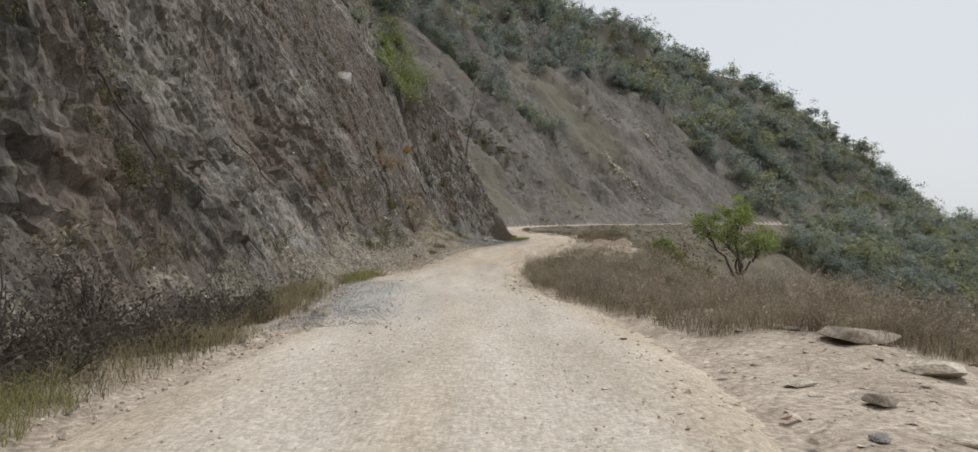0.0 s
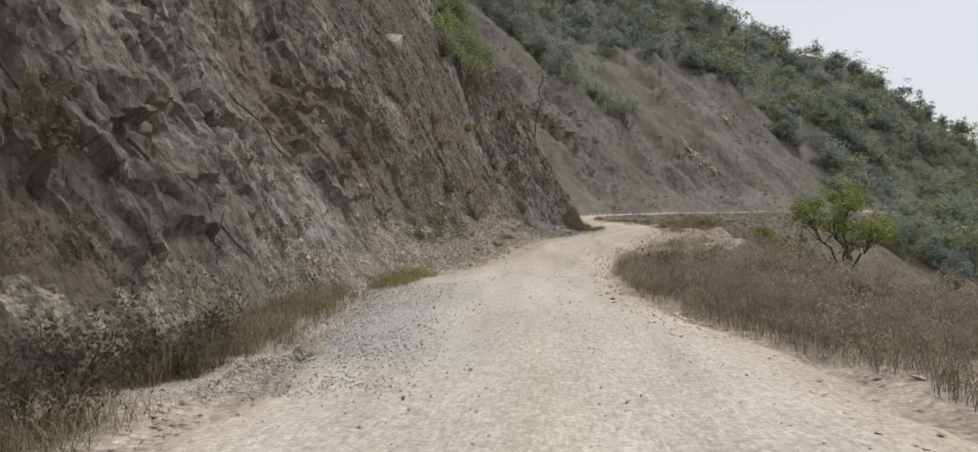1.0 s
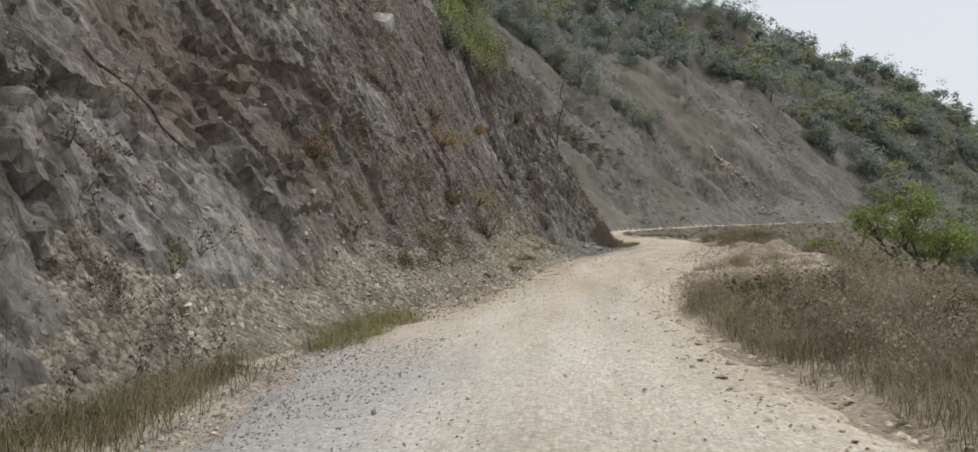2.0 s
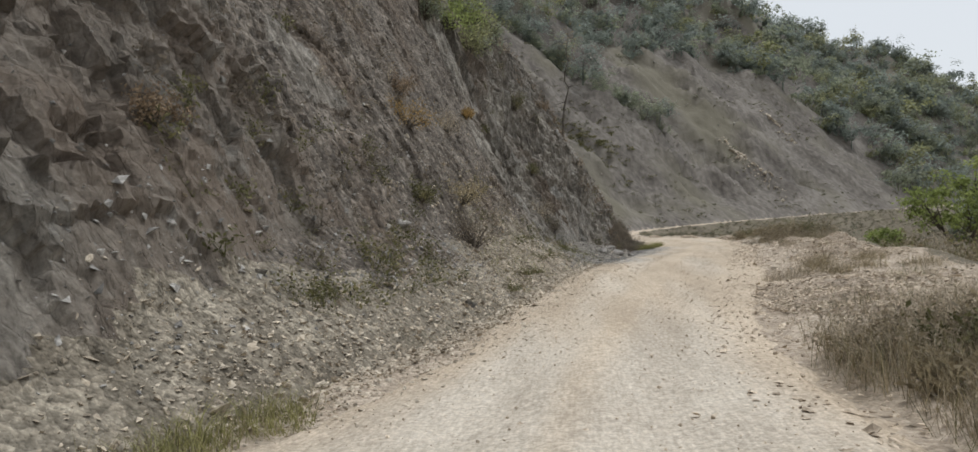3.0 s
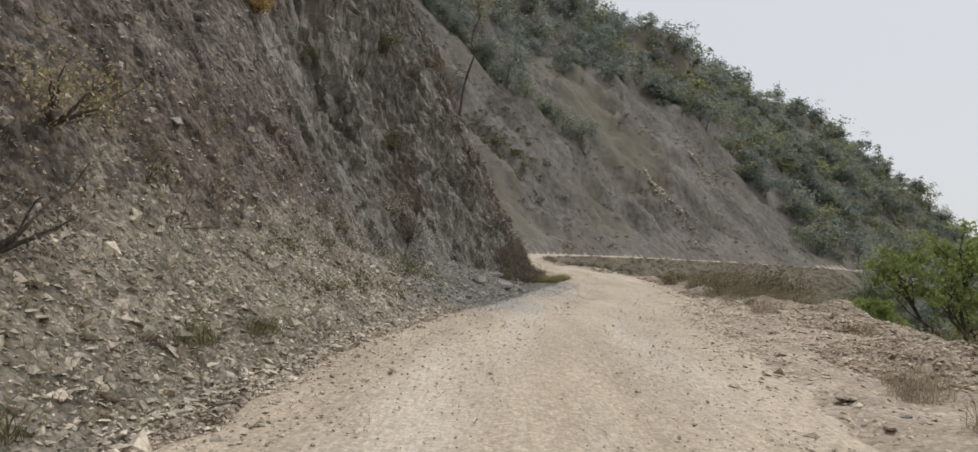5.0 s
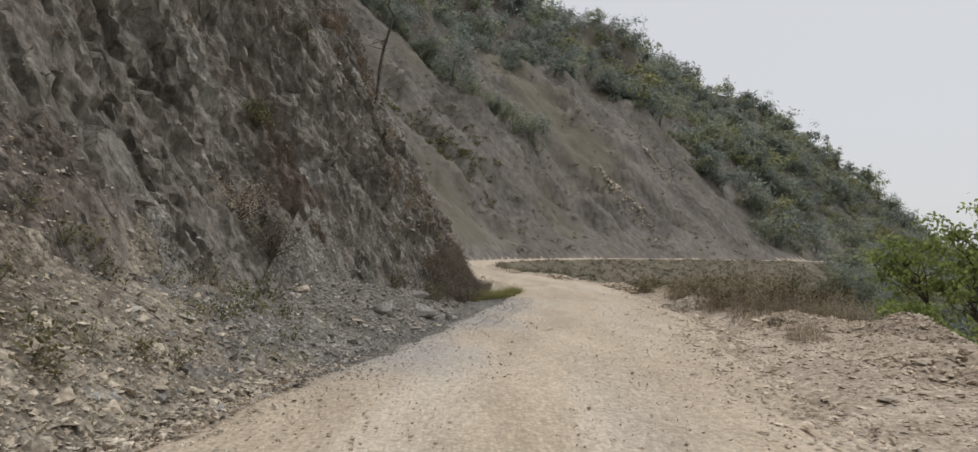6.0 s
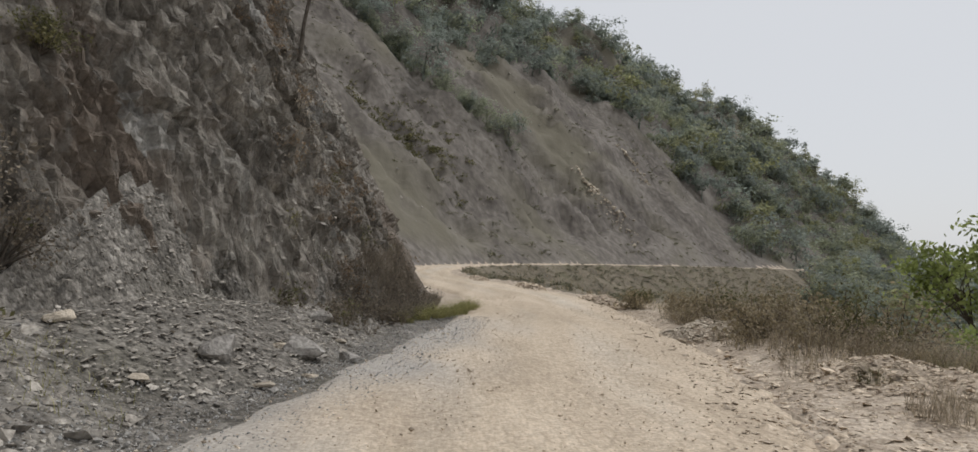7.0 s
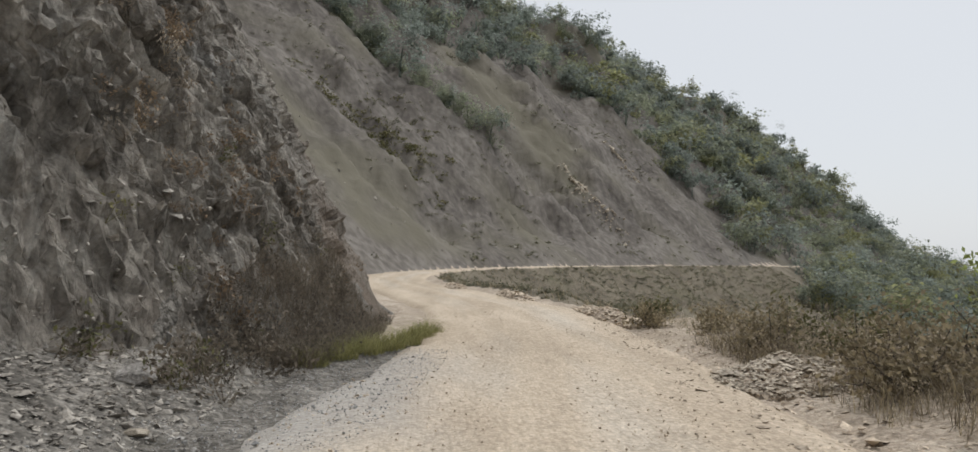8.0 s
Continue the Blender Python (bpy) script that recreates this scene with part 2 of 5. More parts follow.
M_LEAF = leaf_material("fresh_green_leaves", ((.175, .215, .07), (.265, .315, .105), (.36, .41, .155)), 0.5, .3, .55)
M_DRY = leaf_material("dry_grass_blades", ((.26, .215, .155), (.38, .325, .245), (.50, .44, .35)), 0.6, .35, .4)
M_GREENGRASS = leaf_material("green_grass_blades", ((.16, .16, .055), (.25, .24, .095), (.36, .34, .16)), 0.6, .35, .35)
# These two take the haze sheen as well; the olive is lifted too.
M_OLIVE = leaf_material("olive_leaves", ((.175, .197, .145), (.262, .288, .20), (.34, .365, .255)), 0.15, .28, .55, .1)
M_YELLOW = leaf_material("yellowing_leaves", ((.18, .19, .10), (.27, .28, .14), (.36, .36, .19)), 0.2, .4, .55, .1)
M_HILLSCRUB = leaf_material("hill_scrub_leaves", ((.12, .117, .08), (.175, .17, .118), (.235, .225, .16)), 0.2, .3, .5)
M_GOLD = leaf_material("golden_leaves", ((.25, .20, .10), (.37, .31, .18), (.50, .43, .28)), 0.6, .35)
M_AMBER = leaf_material("amber_leaves", ((.24, .155, .055), (.37, .25, .095), (.5, .36, .16)), 0.6, .3, .45)
M_RUST = leaf_material("rust_leaves", ((.15, .105, .066), (.235, .17, .11), (.33, .25, .165)), 0.6, .35)
M_BROWN = leaf_material("dead_brown_leaves", ((.125, .103, .078), (.185, .156, .12), (.255, .22, .175)), 0.6, .28, .4)
M_DEAD = leaf_material("dark_dead_leaves", ((.075, .062, .049), (.118, .10, .079), (.17, .147, .118)), 0.6, .28, .4)
M_DRYGREEN = leaf_material("half_dry_leaves", ((.08, .08, .035), (.14, .135, .06), (.22, .20, .10)), 0.6, .4)
M_TAWNY = leaf_material("tawny_weed_leaves", ((.18, .145, .09), (.28, .235, .15), (.39, .33, .225)), 0.6, .4, .45)

# ---------------------------------------------------------------- the road's line and the land
# x, y, z of the middle, half width, left verge, right verge
LINE = np.array([
    (-0.5, -60, 0.05, 2.8, 1.8, 5.0), (-0.5, -30, 0.03, 2.8, 1.8, 5.0), (-0.5, -12, 0.0, 2.8, 1.8, 5.0), (-0.5, 5, 0.0, 2.8, 1.7, 5.0),
    (-0.45, 13, -.25, 3.0, 1.4, 5.0), (-1.2, 18, -.31, 2.75, 1.1, 4.5), (-1.5, 23, -.33, 2.8, 0.8, 4.5), (-1.02, 28, -.34, 2.27, 0.76, 5.0),
    (-0.4, 33, -.29, 2.45, 0.25, 5.0), (0.5, 38, -.18, 2.8, 0.25, 4.5), (1.4, 44, -.12, 3.0, 0.3, 5.0), (2.7, 50, -.10, 2.8, 0.5, 4.5),
    (4.2, 56, -.08, 2.8, 0.6, 3.5), (5.5, 64, -.03, 2.5, 1.2, 3.0), (5.9, 72, .05, 2.5, 1.0, 2.5), (4.5, 80, .15, 2.4, 1.0, 2.0),
    (2.4, 90, .3, 2.3, 1.0, 1.5), (1.6, 100, .5, 2.3, 1.0, 1.2), (3.4, 110, .7, 2.3, .8, 1.0), (8.6, 119, .9, 2.3, .8, .8),
    (18, 130, 1.1, 2.3, .8, .8), (32, 145, 1.15, 2.3, .8, .8), (54, 166, 1.1, 2.3, .8, .8), (90, 202, 1.0, 2.3, .8, .8),
    (140, 250, 1.0, 2.3, .8, .8), (212, 322, 1.0, 2.3, .8, .8), (300, 385, 1.0, 2.3, .8, .8), (600, 500, 1.0, 2.3, .8, .8)])


def glide(P, step=0.8):
    """Catmull-Rom through the rows of P, about step metres apart."""
    out = []
    for i in range(len(P) - 1):
        a, b = P[max(i - 1, 0)], P[i]
        c, d = P[i + 1], P[min(i + 2, len(P) - 1)]
        n = max(2, int(np.hypot(*(c - b)[:2]) / step))
        for k in range(n):
            t = k / n
            out.append(0.5 * (2 * b + (c - a) * t + (2 * a - 5 * b + 4 * c - d) * t * t + (3 * b - a - 3 * c + d) * t ** 3))
    out.append(P[-1])
    return np.array(out)


ROAD = glide(LINE)
STEP = np.hypot(*np.diff(ROAD[:, :2], axis=0).T)
ALONG = np.concatenate([[0], np.cumsum(STEP)])
HEAD = np.gradient(ROAD[:, :2], axis=0)
HEAD /= np.linalg.norm(HEAD, axis=1)[:, None]
LEFT = np.stack([-HEAD[:, 1], HEAD[:, 0]], 1)


def nearest(x, y):
    """For points: the road's row, as a fraction, and the offset to the left of its middle."""
    x, y = np.asarray(x, float).ravel(), np.asarray(y, float).ravel()
    row, off = np.zeros(len(x)), np.zeros(len(x))
    for i in range(0, len(x), 4000):
        px, py = x[i:i + 4000, None], y[i:i + 4000, None]
        k = np.argmin((px - ROAD[None, :, 0]) ** 2 + (py - ROAD[None, :, 1]) ** 2, axis=1)
        dx, dy = px[:, 0] - ROAD[k, 0], py[:, 0] - ROAD[k, 1]
        t = dx * HEAD[k, 0] + dy * HEAD[k, 1]
        side = np.sign(dx * LEFT[k, 0] + dy * LEFT[k, 1])
        near = np.abs(t) < 1.0
        d = np.where(near, np.abs(dx * LEFT[k, 0] + dy * LEFT[k, 1]), np.hypot(dx, dy))
        row[i:i + 4000], off[i:i + 4000] = np.clip(k + np.where(near, t, 0) / 0.8, 0, len(ROAD) - 1), side * d
    return row, off


def col(row, c):
    return np.interp(row, np.arange(len(ROAD)), ROAD[:, c])


def hashed(ix, iy, seed):
    h = np.sin(ix * 127.1 + iy * 311.7 + seed * 74.7) * 43758.5453
    return h - np.floor(h)


def noise2(x, y, seed=0):
    """Smooth value noise, -1 to 1."""
    ix, iy = np.floor(x), np.floor(y)
    fx, fy = x - ix, y - iy
    ux, uy = fx * fx * (3 - 2 * fx), fy * fy * (3 - 2 * fy)
    a, b = hashed(ix, iy, seed), hashed(ix + 1, iy, seed)
    c, d = hashed(ix, iy + 1, seed), hashed(ix + 1, iy + 1, seed)
    return 2 * (a + (b - a) * ux + (c - a) * uy + (a - b - c + d) * ux * uy) - 1


def layers(x, y, seed=0, octaves=4, gain=0.5):
    s, g = 0, 1.0
    for o in range(octaves):
        s = s + g * noise2(x * 2 ** o + 17.3 * o, y * 2 ** o - 9.1 * o, seed + o)
        g *= gain
    return s


def ease(a, b, v):
    t = np.clip((v - a) / (b - a), 0, 1)
    return t * t * (3 - 2 * t)


def facets(a, b, seed, tilt):
    """Broken blocks: each cell of the face is a plane of its own depth and tilt."""
    ia, ib = np.floor(a), np.floor(b)
    best, value = np.full(a.shape, 9e9), np.zeros(a.shape)
    for da in (-1, 0, 1):
        for db in (-1, 0, 1):
            ca, cb = ia + da, ib + db
            ja, jb = ca + hashed(ca, cb, seed), cb + hashed(ca, cb, seed + 1)
            dist = (a - ja) ** 2 + (b - jb) ** 2
            plane = (hashed(ca, cb, seed + 2) - .5) + tilt * ((a - ja) * (hashed(ca, cb, seed + 3) - .5) + (b - jb) * (hashed(ca, cb, seed + 4) - .5))
            closer = dist < best
            best, value = np.where(closer, dist, best), np.where(closer, plane, value)
    return value


NEAR_CLIFF = 88.0       # the cut rock ends at this y, behind the nose


CUT_Y = (0, 18, 24, 30, 44, 50, 57, 62, 68)


def scree_run(y):
    """Width of the scree apron at the foot of the cutting."""
    return np.interp(y, CUT_Y, (.25, .25, .7, 2.1, 1.6, 2.2, 2.4, .4, .25))


def rise(d, y):
    """Height of the cut hillside d metres in from its foot, beside the point y of the road: a toe of scree, then rock."""
    run = scree_run(y)
    slope = np.interp(y, CUT_Y, (.85, .85, .9, .95, .9, .45, .28, .4, .85))
    steep = np.interp(y, CUT_Y, (2.1, 2.1, 2.1, 2.1, 2.1, 2.4, 2.5, 2.0, 1.95))
    toe, t2 = slope * np.minimum(d, run), np.maximum(d - run, 0)
    return toe + np.where(t2 < 6.5, steep * t2, 6.5 * steep + np.where(t2 < 13, 1.3 * (t2 - 6.5), 8.45 + .75 * (t2 - 13)))


RIDGE_A, RIDGE_DIR, RIDGE_NORMAL = (212.0, 325.0), (-0.97, -0.24), (-0.24, 0.97)


def land(x, y):
    """Height of the ground."""
    shape = np.shape(x)
    x, y = np.asarray(x, float).ravel(), np.asarray(y, float).ravel()
    row, off = nearest(x, y)
    z, hw, vl, vr = (col(row, c) for c in (2, 3, 4, 5))
    ry = col(row, 1)
    far = ease(86, 104, ry)
    # uphill
    d = off - hw - vl
    up_near = rise(np.maximum(d - 1.7, 0), ry) - 0.25 * ease(0, .6, d)
    gully = 1 + .12 * layers(x / 26, y / 26, 5, 3)
    sl = np.interp(row, np.arange(len(ALONG)), ALONG)
    gul = np.abs(noise2((sl + .35 * d) / 7, d / 42, 9)) + .6 * np.abs(noise2((sl + .35 * d) / 2.7, d / 16, 10))
    up_far = (1.02 + .38 * ease(320, 430, sl)) * np.maximum(d, 0) * gully + ease(0, 8, d) * (1.1 * layers(x / 7, y / 7, 8, 4) - 2.6 * gul + .7 * layers(x / 2.2, y / 2.2, 18, 3))
    # rills, ledges and outcrops of broken rock on the slide
    rocky = ease(0, .5, layers(x / 17, y / 17, 14, 3)) * ease(3, 9, d) * (1 - ease(44, 60, d))
    up_far = up_far + rocky * (2.0 * facets((sl + .5 * d) / 5.2, d / 3.4, 15, 1.0) + .9 * facets((sl + .5 * d) / 2.1, d / 1.6, 16, 1.1))
    al = (x - RIDGE_A[0]) * RIDGE_DIR[0] + (y - RIDGE_A[1]) * RIDGE_DIR[1]
    e = (x - RIDGE_A[0]) * RIDGE_NORMAL[0] + (y - RIDGE_A[1]) * RIDGE_NORMAL[1]
    crest = -1.0 + 0.5 * al - 0.5 * e + 7 * np.sin(np.clip(al / 153, 0, 1) * math.pi) + 2.0 * layers(x / 40, y / 40, 11, 3) - 22 * ease(142, 166, al) + 10 * ease(178, 205, al) - 4 * np.exp(-((al - 107) / 13) ** 2)
    up = up_near * (1 - far) + up_far * far
    # downhill
    f = -off - hw - vr
    down = np.where(f > 0, -.62 * f, 0.0)
    down = np.maximum(down, -90 - .02 * f) + ease(0, 8, f) * 1.2 * layers(x / 9, y / 9, 3, 4)
    h = z + np.where(d > 0, up, np.where(f > 0, down, 0))
    h = np.where(ry > 104, np.minimum(h, np.maximum(crest, -90)), h)
    # verges: low mounds and hollows
    lv, rv = ease(0, 1.2, off - hw) * (d < 1), ease(0, 1.5, -off - hw) * (f < 3)
    h = h + lv * .10 * layers(x / 1.3, y / 1.3, 21, 3) + rv * (.16 * layers(x / 2.2, y / 2.2, 25, 4) + .05)
    return h.reshape(shape)


def mesh_object(name, verts, faces, mat, parent=None, smooth=True, label=""):
    me = bpy.data.meshes.new(name)
    verts, faces = np.asarray(verts, np.float32), np.asarray(faces, np.int32)
    k = faces.shape[1]
    me.vertices.add(len(verts)), me.loops.add(faces.size), me.polygons.add(len(faces))
    me.vertices.foreach_set("co", verts.ravel())
    me.loops.foreach_set("vertex_index", faces.ravel())
    me.polygons.foreach_set("loop_start", np.arange(0, faces.size, k, dtype=np.int32))
    me.polygons.foreach_set("loop_total", np.full(len(faces), k, np.int32))
    me.polygons.foreach_set("use_smooth", np.full(len(faces), smooth))
    me.update(calc_edges=True)
    me.materials.append(mat)
    ob = new(name, me)
    if parent:
        ob.parent = parent
    return tagged(ob, label) if label else ob


def sheet_faces(nu, nv):
    i = np.arange(nu * nv).reshape(nu, nv)
    return np.stack([i[:-1, :-1], i[1:, :-1], i[1:, 1:], i[:-1, 1:]], -1).reshape(-1, 4)


def lines(*stretches):
    """Grid lines: (start, end, step) one after the other."""
    return np.concatenate([np.arange(a, b, s) for a, b, s in stretches])


GX = np.concatenate([-np.geomspace(3000, 75, 22), lines((-70, -30, 2), (-30, -9, 1.1), (-9, 13, .22), (13, 30, .5), (30, 70, 1.1), (70, 250, 2.2)), np.geomspace(255, 3000, 20)])
GY = np.concatenate([-np.geomspace(3000, 32, 16), lines((-30, 0, 1), (0, 62, .25), (62, 110, .5), (110, 185, 1.1), (185, 350, 2.4)), np.geomspace(355, 3000, 18)])
gx, gy = np.meshgrid(GX, GY, indexing="ij")
gz = land(gx, gy)
g_row, g_off = nearest(gx, gy)
under = (np.abs(g_off) < col(g_row, 3) + .3).reshape(gx.shape)
gz = gz - np.where(under, .06, 0)
ground = mesh_object("ground", np.stack([gx, gy, gz], -1).reshape(-1, 3), sheet_faces(len(GX), len(GY)), M_GROUND)
ground.data.materials.append(M_HILL)
fi = sheet_faces(len(GX), len(GY))[:, 0]
far_face = (col(g_row, 1)[fi] > 84) & (g_off[fi] > 2.8)
down_face = (-g_off[fi] > col(g_row, 3)[fi] + col(g_row, 5)[fi] - .4) | ((col(g_row, 1)[fi] > 68) & (-g_off[fi] > col(g_row, 3)[fi] + .7))
ground.data.materials.append(M_SLOPE)
ground.data.materials.append(M_RUBBLESOIL)
g_y = col(g_row, 1)[fi] + 1.2 * layers(gx.ravel()[fi] / 1.5, gy.ravel()[fi] / 1.5, 27, 2)
rubble_face = (g_y > 46.5) & (g_y < 64) & (g_off[fi] > col(g_row, 3)[fi] - .6) & (g_off[fi] < 12)
ground.data.polygons.foreach_set("material_index", np.where(rubble_face, 3, np.where(down_face, 2, far_face.astype(np.int32))).astype(np.int32))
tagged(ground, "dry stony mountain ground falling away into a ravine", "ground", kind="structure")

# the road: a crowned, rutted gravel strip that dips under the verges at its ragged edges
rows = np.arange(0, len(ROAD) - 1, 0.25)
rows = rows[(col(rows, 1) > -15) & (col(rows, 0) < 130)]
rows = np.concatenate([rows[col(rows, 1) < 75], rows[col(rows, 1) >= 75][::3]])
us = np.linspace(-1.12, 1.12, 45)
rr, uu = np.meshgrid(rows, us, indexing="ij")
cx, cy, cz, chw = (col(rr, c) for c in (0, 1, 2, 3))
k0 = np.clip(rr.astype(int), 0, len(ROAD) - 2)
fr_ = rr - k0
lx = LEFT[k0, 0] * (1 - fr_) + LEFT[k0 + 1, 0] * fr_
ly = LEFT[k0, 1] * (1 - fr_) + LEFT[k0 + 1, 1] * fr_
rx_, ry_ = cx + lx * uu * chw, cy + ly * uu * chw
edge = np.abs(uu) + .04 * layers(rx_ / 2.5, ry_ / 2.5, 31, 2) + .05 * layers(rx_ / .5, ry_ / .5, 33, 3)
ruts = -.035 * (np.exp(-((np.abs(uu) - .34) / .12) ** 2)) + .02 * np.exp(-(uu / .15) ** 2)
rz = cz + .04 - .16 * ease(.86, 1.06, edge) + ruts + .009 * layers(rx_ / .5, ry_ / .9, 35, 4)
road = mesh_object("road", np.stack([rx_, ry_, rz], -1).reshape(-1, 3), sheet_faces(*rr.shape), M_ROAD)
loose = .5 * ease(.45, 1.0, np.abs(uu)) + .3 * np.exp(-(uu / .13) ** 2) + .4 * ease(24, 36, ry_)
road.data.attributes.new("looseness", "FLOAT", "POINT").data.foreach_set("value", loose.ravel().astype(np.float32))
side = ease(-.1, .9, uu + .35 * layers(rx_ / 1.6, ry_ / 3.5, 133, 3))
patch_ = ease(12, 15, ry_) * (1 - ease(20, 24, ry_)) + ease(46, 50, ry_) * (1 - ease(61, 65, ry_)) * ease(0, .7, uu + .3 * layers(rx_ / 1.2, ry_ / 2, 134, 2))
road.data.attributes.new("washed_grit", "FLOAT", "POINT").data.foreach_set("value", (.72 * side * patch_).ravel().astype(np.float32))
tagged(road, "pale dusty unpaved gravel road with worn wheel tracks", "road", kind="structure")

# the cut rock face on the uphill side


def crags(s, h):
    """Depth of the broken rock: slanting ribs, ledges and blocks."""
    lean = .5 * layers(s / 9, h / 7, 57, 2)
    a, b = s * .92 + h * (.38 + .1 * lean), -s * .38 + h * .92
    wob = .45 * layers(s / 1.9, h / 1.7, 61, 3) + lean
    huge = facets(a / 3.3 + wob * .6, b / 4.4 + wob * .6, 66, .9)
    big = facets(a / 1.4 + wob, b / 2.3 + wob, 70, 1.0)
    mid = facets(a / .62 + wob, b / .95 + wob, 80, 1.1)
    small = facets(a / .27 + wob, b / .4 + wob, 90, 1.2)
    rib = facets(a / .4 + wob, b / 1.9 + wob, 96, 1.2)
    nose = ease(S_NOSE, S_NOSE + 5, s)
    joint = facets(s / .55 + .12 * h + wob, h / 2.6 + wob, 92, 1.3) + .8 * facets(s / .24 + .1 * h + wob, h / .8 + wob, 93, 1.3)
    ribbed = ease(-.2, .5, layers(s / 4, h / 3, 64, 2))
    return .6 * layers(s / 7, h / 6, 51, 2) + .42 * huge + .38 * big + .26 * mid + .15 * small + (.05 + .16 * ribbed) * rib + .2 * nose * joint + .06 * facets(a / .12, b / .17, 98, 1.4) + .05 * layers(s / .45, h / .45, 99, 3)


S_NOSE = np.interp(47, ROAD[ROAD[:, 1] < 100, 1], ALONG[ROAD[:, 1] < 100])     # from here on the rock is jointed upright


def cut_face(rr, dd):
    """Points of the rock face beside the road's row rr, dd metres in from its foot."""
    cx, cy, cz, chw, cvl = (col(rr, c) for c in (0, 1, 2, 3, 4))
    k0 = np.clip(rr.astype(int), 0, len(ROAD) - 2)
    f = rr - k0
    lx, ly = LEFT[k0, 0] * (1 - f) + LEFT[k0 + 1, 0] * f, LEFT[k0, 1] * (1 - f) + LEFT[k0 + 1, 1] * f
    s_len = np.interp(rr, np.arange(len(ALONG)), ALONG)
    hh = rise(np.maximum(dd, 0), cy) - .5 * np.clip(-dd, 0, 1)
    toe = scree_run(cy)
    amount = .12 * ease(0, .5, dd) + .88 * ease(toe * .7, toe + 1.3, dd)
    soft = .9 - .55 * ease(28, 33, cy) * (1 - ease(45, 50, cy))     # a slope of earth and small stones between the two rock faces
    depth = amount * soft * (crags(s_len, hh) - .1)
    out = chw + cvl + dd - depth * .85
    return np.stack([cx + lx * out, cy + ly * out, cz + hh + .3 * depth], -1)


def row_at(y):
    """The road's row beside which the road's middle is at y (before the bay)."""
    k = np.arange(len(ROAD))[ROAD[:, 1] < 100]
    return np.interp(y, ROAD[k, 1], k)


def on_cut(y, height):
    """A place on the rock face: y of the road, height over the road."""
    ds = np.linspace(0, 22, 400)
    d = np.interp(height, rise(ds, np.full(400, float(y))), ds)
    return Vector(cut_face(np.array([row_at(y)]), np.array([d]))[0])


c_rows = row_at(np.concatenate([np.arange(-12, 4, .3), np.arange(4, 8, .1), np.arange(8, 70, .07), np.arange(70, NEAR_CLIFF + 6, .4)]))
c_ds = np.concatenate([np.arange(-.5, 4.5, .051), np.arange(4.5, 8, .09), np.arange(8, 12, .16), np.arange(12, 30, .6)])
rr, dd = np.meshgrid(c_rows, c_ds, indexing="ij")
cliff = mesh_object("rock_cutting", cut_face(rr, dd).reshape(-1, 3), sheet_faces(*rr.shape), M_ROCK, smooth=False)
cliff.data.materials.append(M_TOE)
c_first = sheet_faces(*rr.shape)[:, 0]
c_toe = (dd - np.minimum(scree_run(col(rr, 1)), 1.1 + ease(34, 38, col(rr, 1)) * 2) + .5 * layers(rr / 2, dd / .6, 95, 3)).ravel()[c_first] < .1
cliff.data.materials.append(M_RUBBLESOIL)
cliff.data.materials.append(rock_material("pale_jointed_rock", ((.16, .15, .135), (.25, .238, .217), (.37, .355, .325)), .35))
cliff.data.materials.append(M_DARKSCREE)
# the same rock darkened for the near stretch: shade put into its colour
cliff.data.materials.append(rock_material("shade_darkened_rock", ((.068, .061, .053), (.127, .114, .098), (.228, .211, .183)), .5))
c_dim = (col(rr, 1) + 1.5 * layers(rr / 3, dd / 1.1, 93, 3)).ravel()[c_first] < 17
c_band = col(rr, 1) + 1.8 * layers(rr / 3, dd / 1.2, 94, 3)
c_dark = (((c_band > 31.5) & (c_band < 46.5)) | ((c_band > 24) & (dd < scree_run(col(rr, 1))) & (c_band < 32))).ravel()[c_first]
c_h = rise(np.maximum(dd, 0), col(rr, 1))
c_spot = sum(w * np.exp(-((col(rr, 1) - y0 - lean * (c_h - h0)) / wy) ** 2 - ((c_h - h0) / wh) ** 2) for y0, h0, wy, wh, lean, w in (
    (67.4, 6.5, 1.0, 1.1, -.4, 1.0), (63.0, 8.0, 1.0, 1.4, -.4, .95), (22.1, 3.5, .8, .8, -.3, .8), (21.2, 1.8, .7, .9, -.3, .8), (23.0, 1.3, .9, .7, -.3, .8), (15.5, 2.2, .5, .8, -.3, .7), (55.5, 3.6, 1.2, .9, -.3, .65)))
c_pale = (c_spot + .33 * layers(rr / 1.1, dd / .35, 97, 3)).ravel()[c_first] > .56
c_grey = (col(rr, 1) + 1.5 * layers(rr / 3, dd / .8, 96, 3)).ravel()[c_first] > 47.5
cliff.data.polygons.foreach_set("material_index", np.where(c_toe, 1 + c_grey, np.where(c_dark, 4, np.where(c_pale, 3, 5 * c_dim))).astype(np.int32))
tagged(cliff, "steep grey-brown broken rock face cut beside the road", "rock face", kind="structure")

# ---------------------------------------------------------------- builders for plants and stones
rng = np.random.default_rng(7)


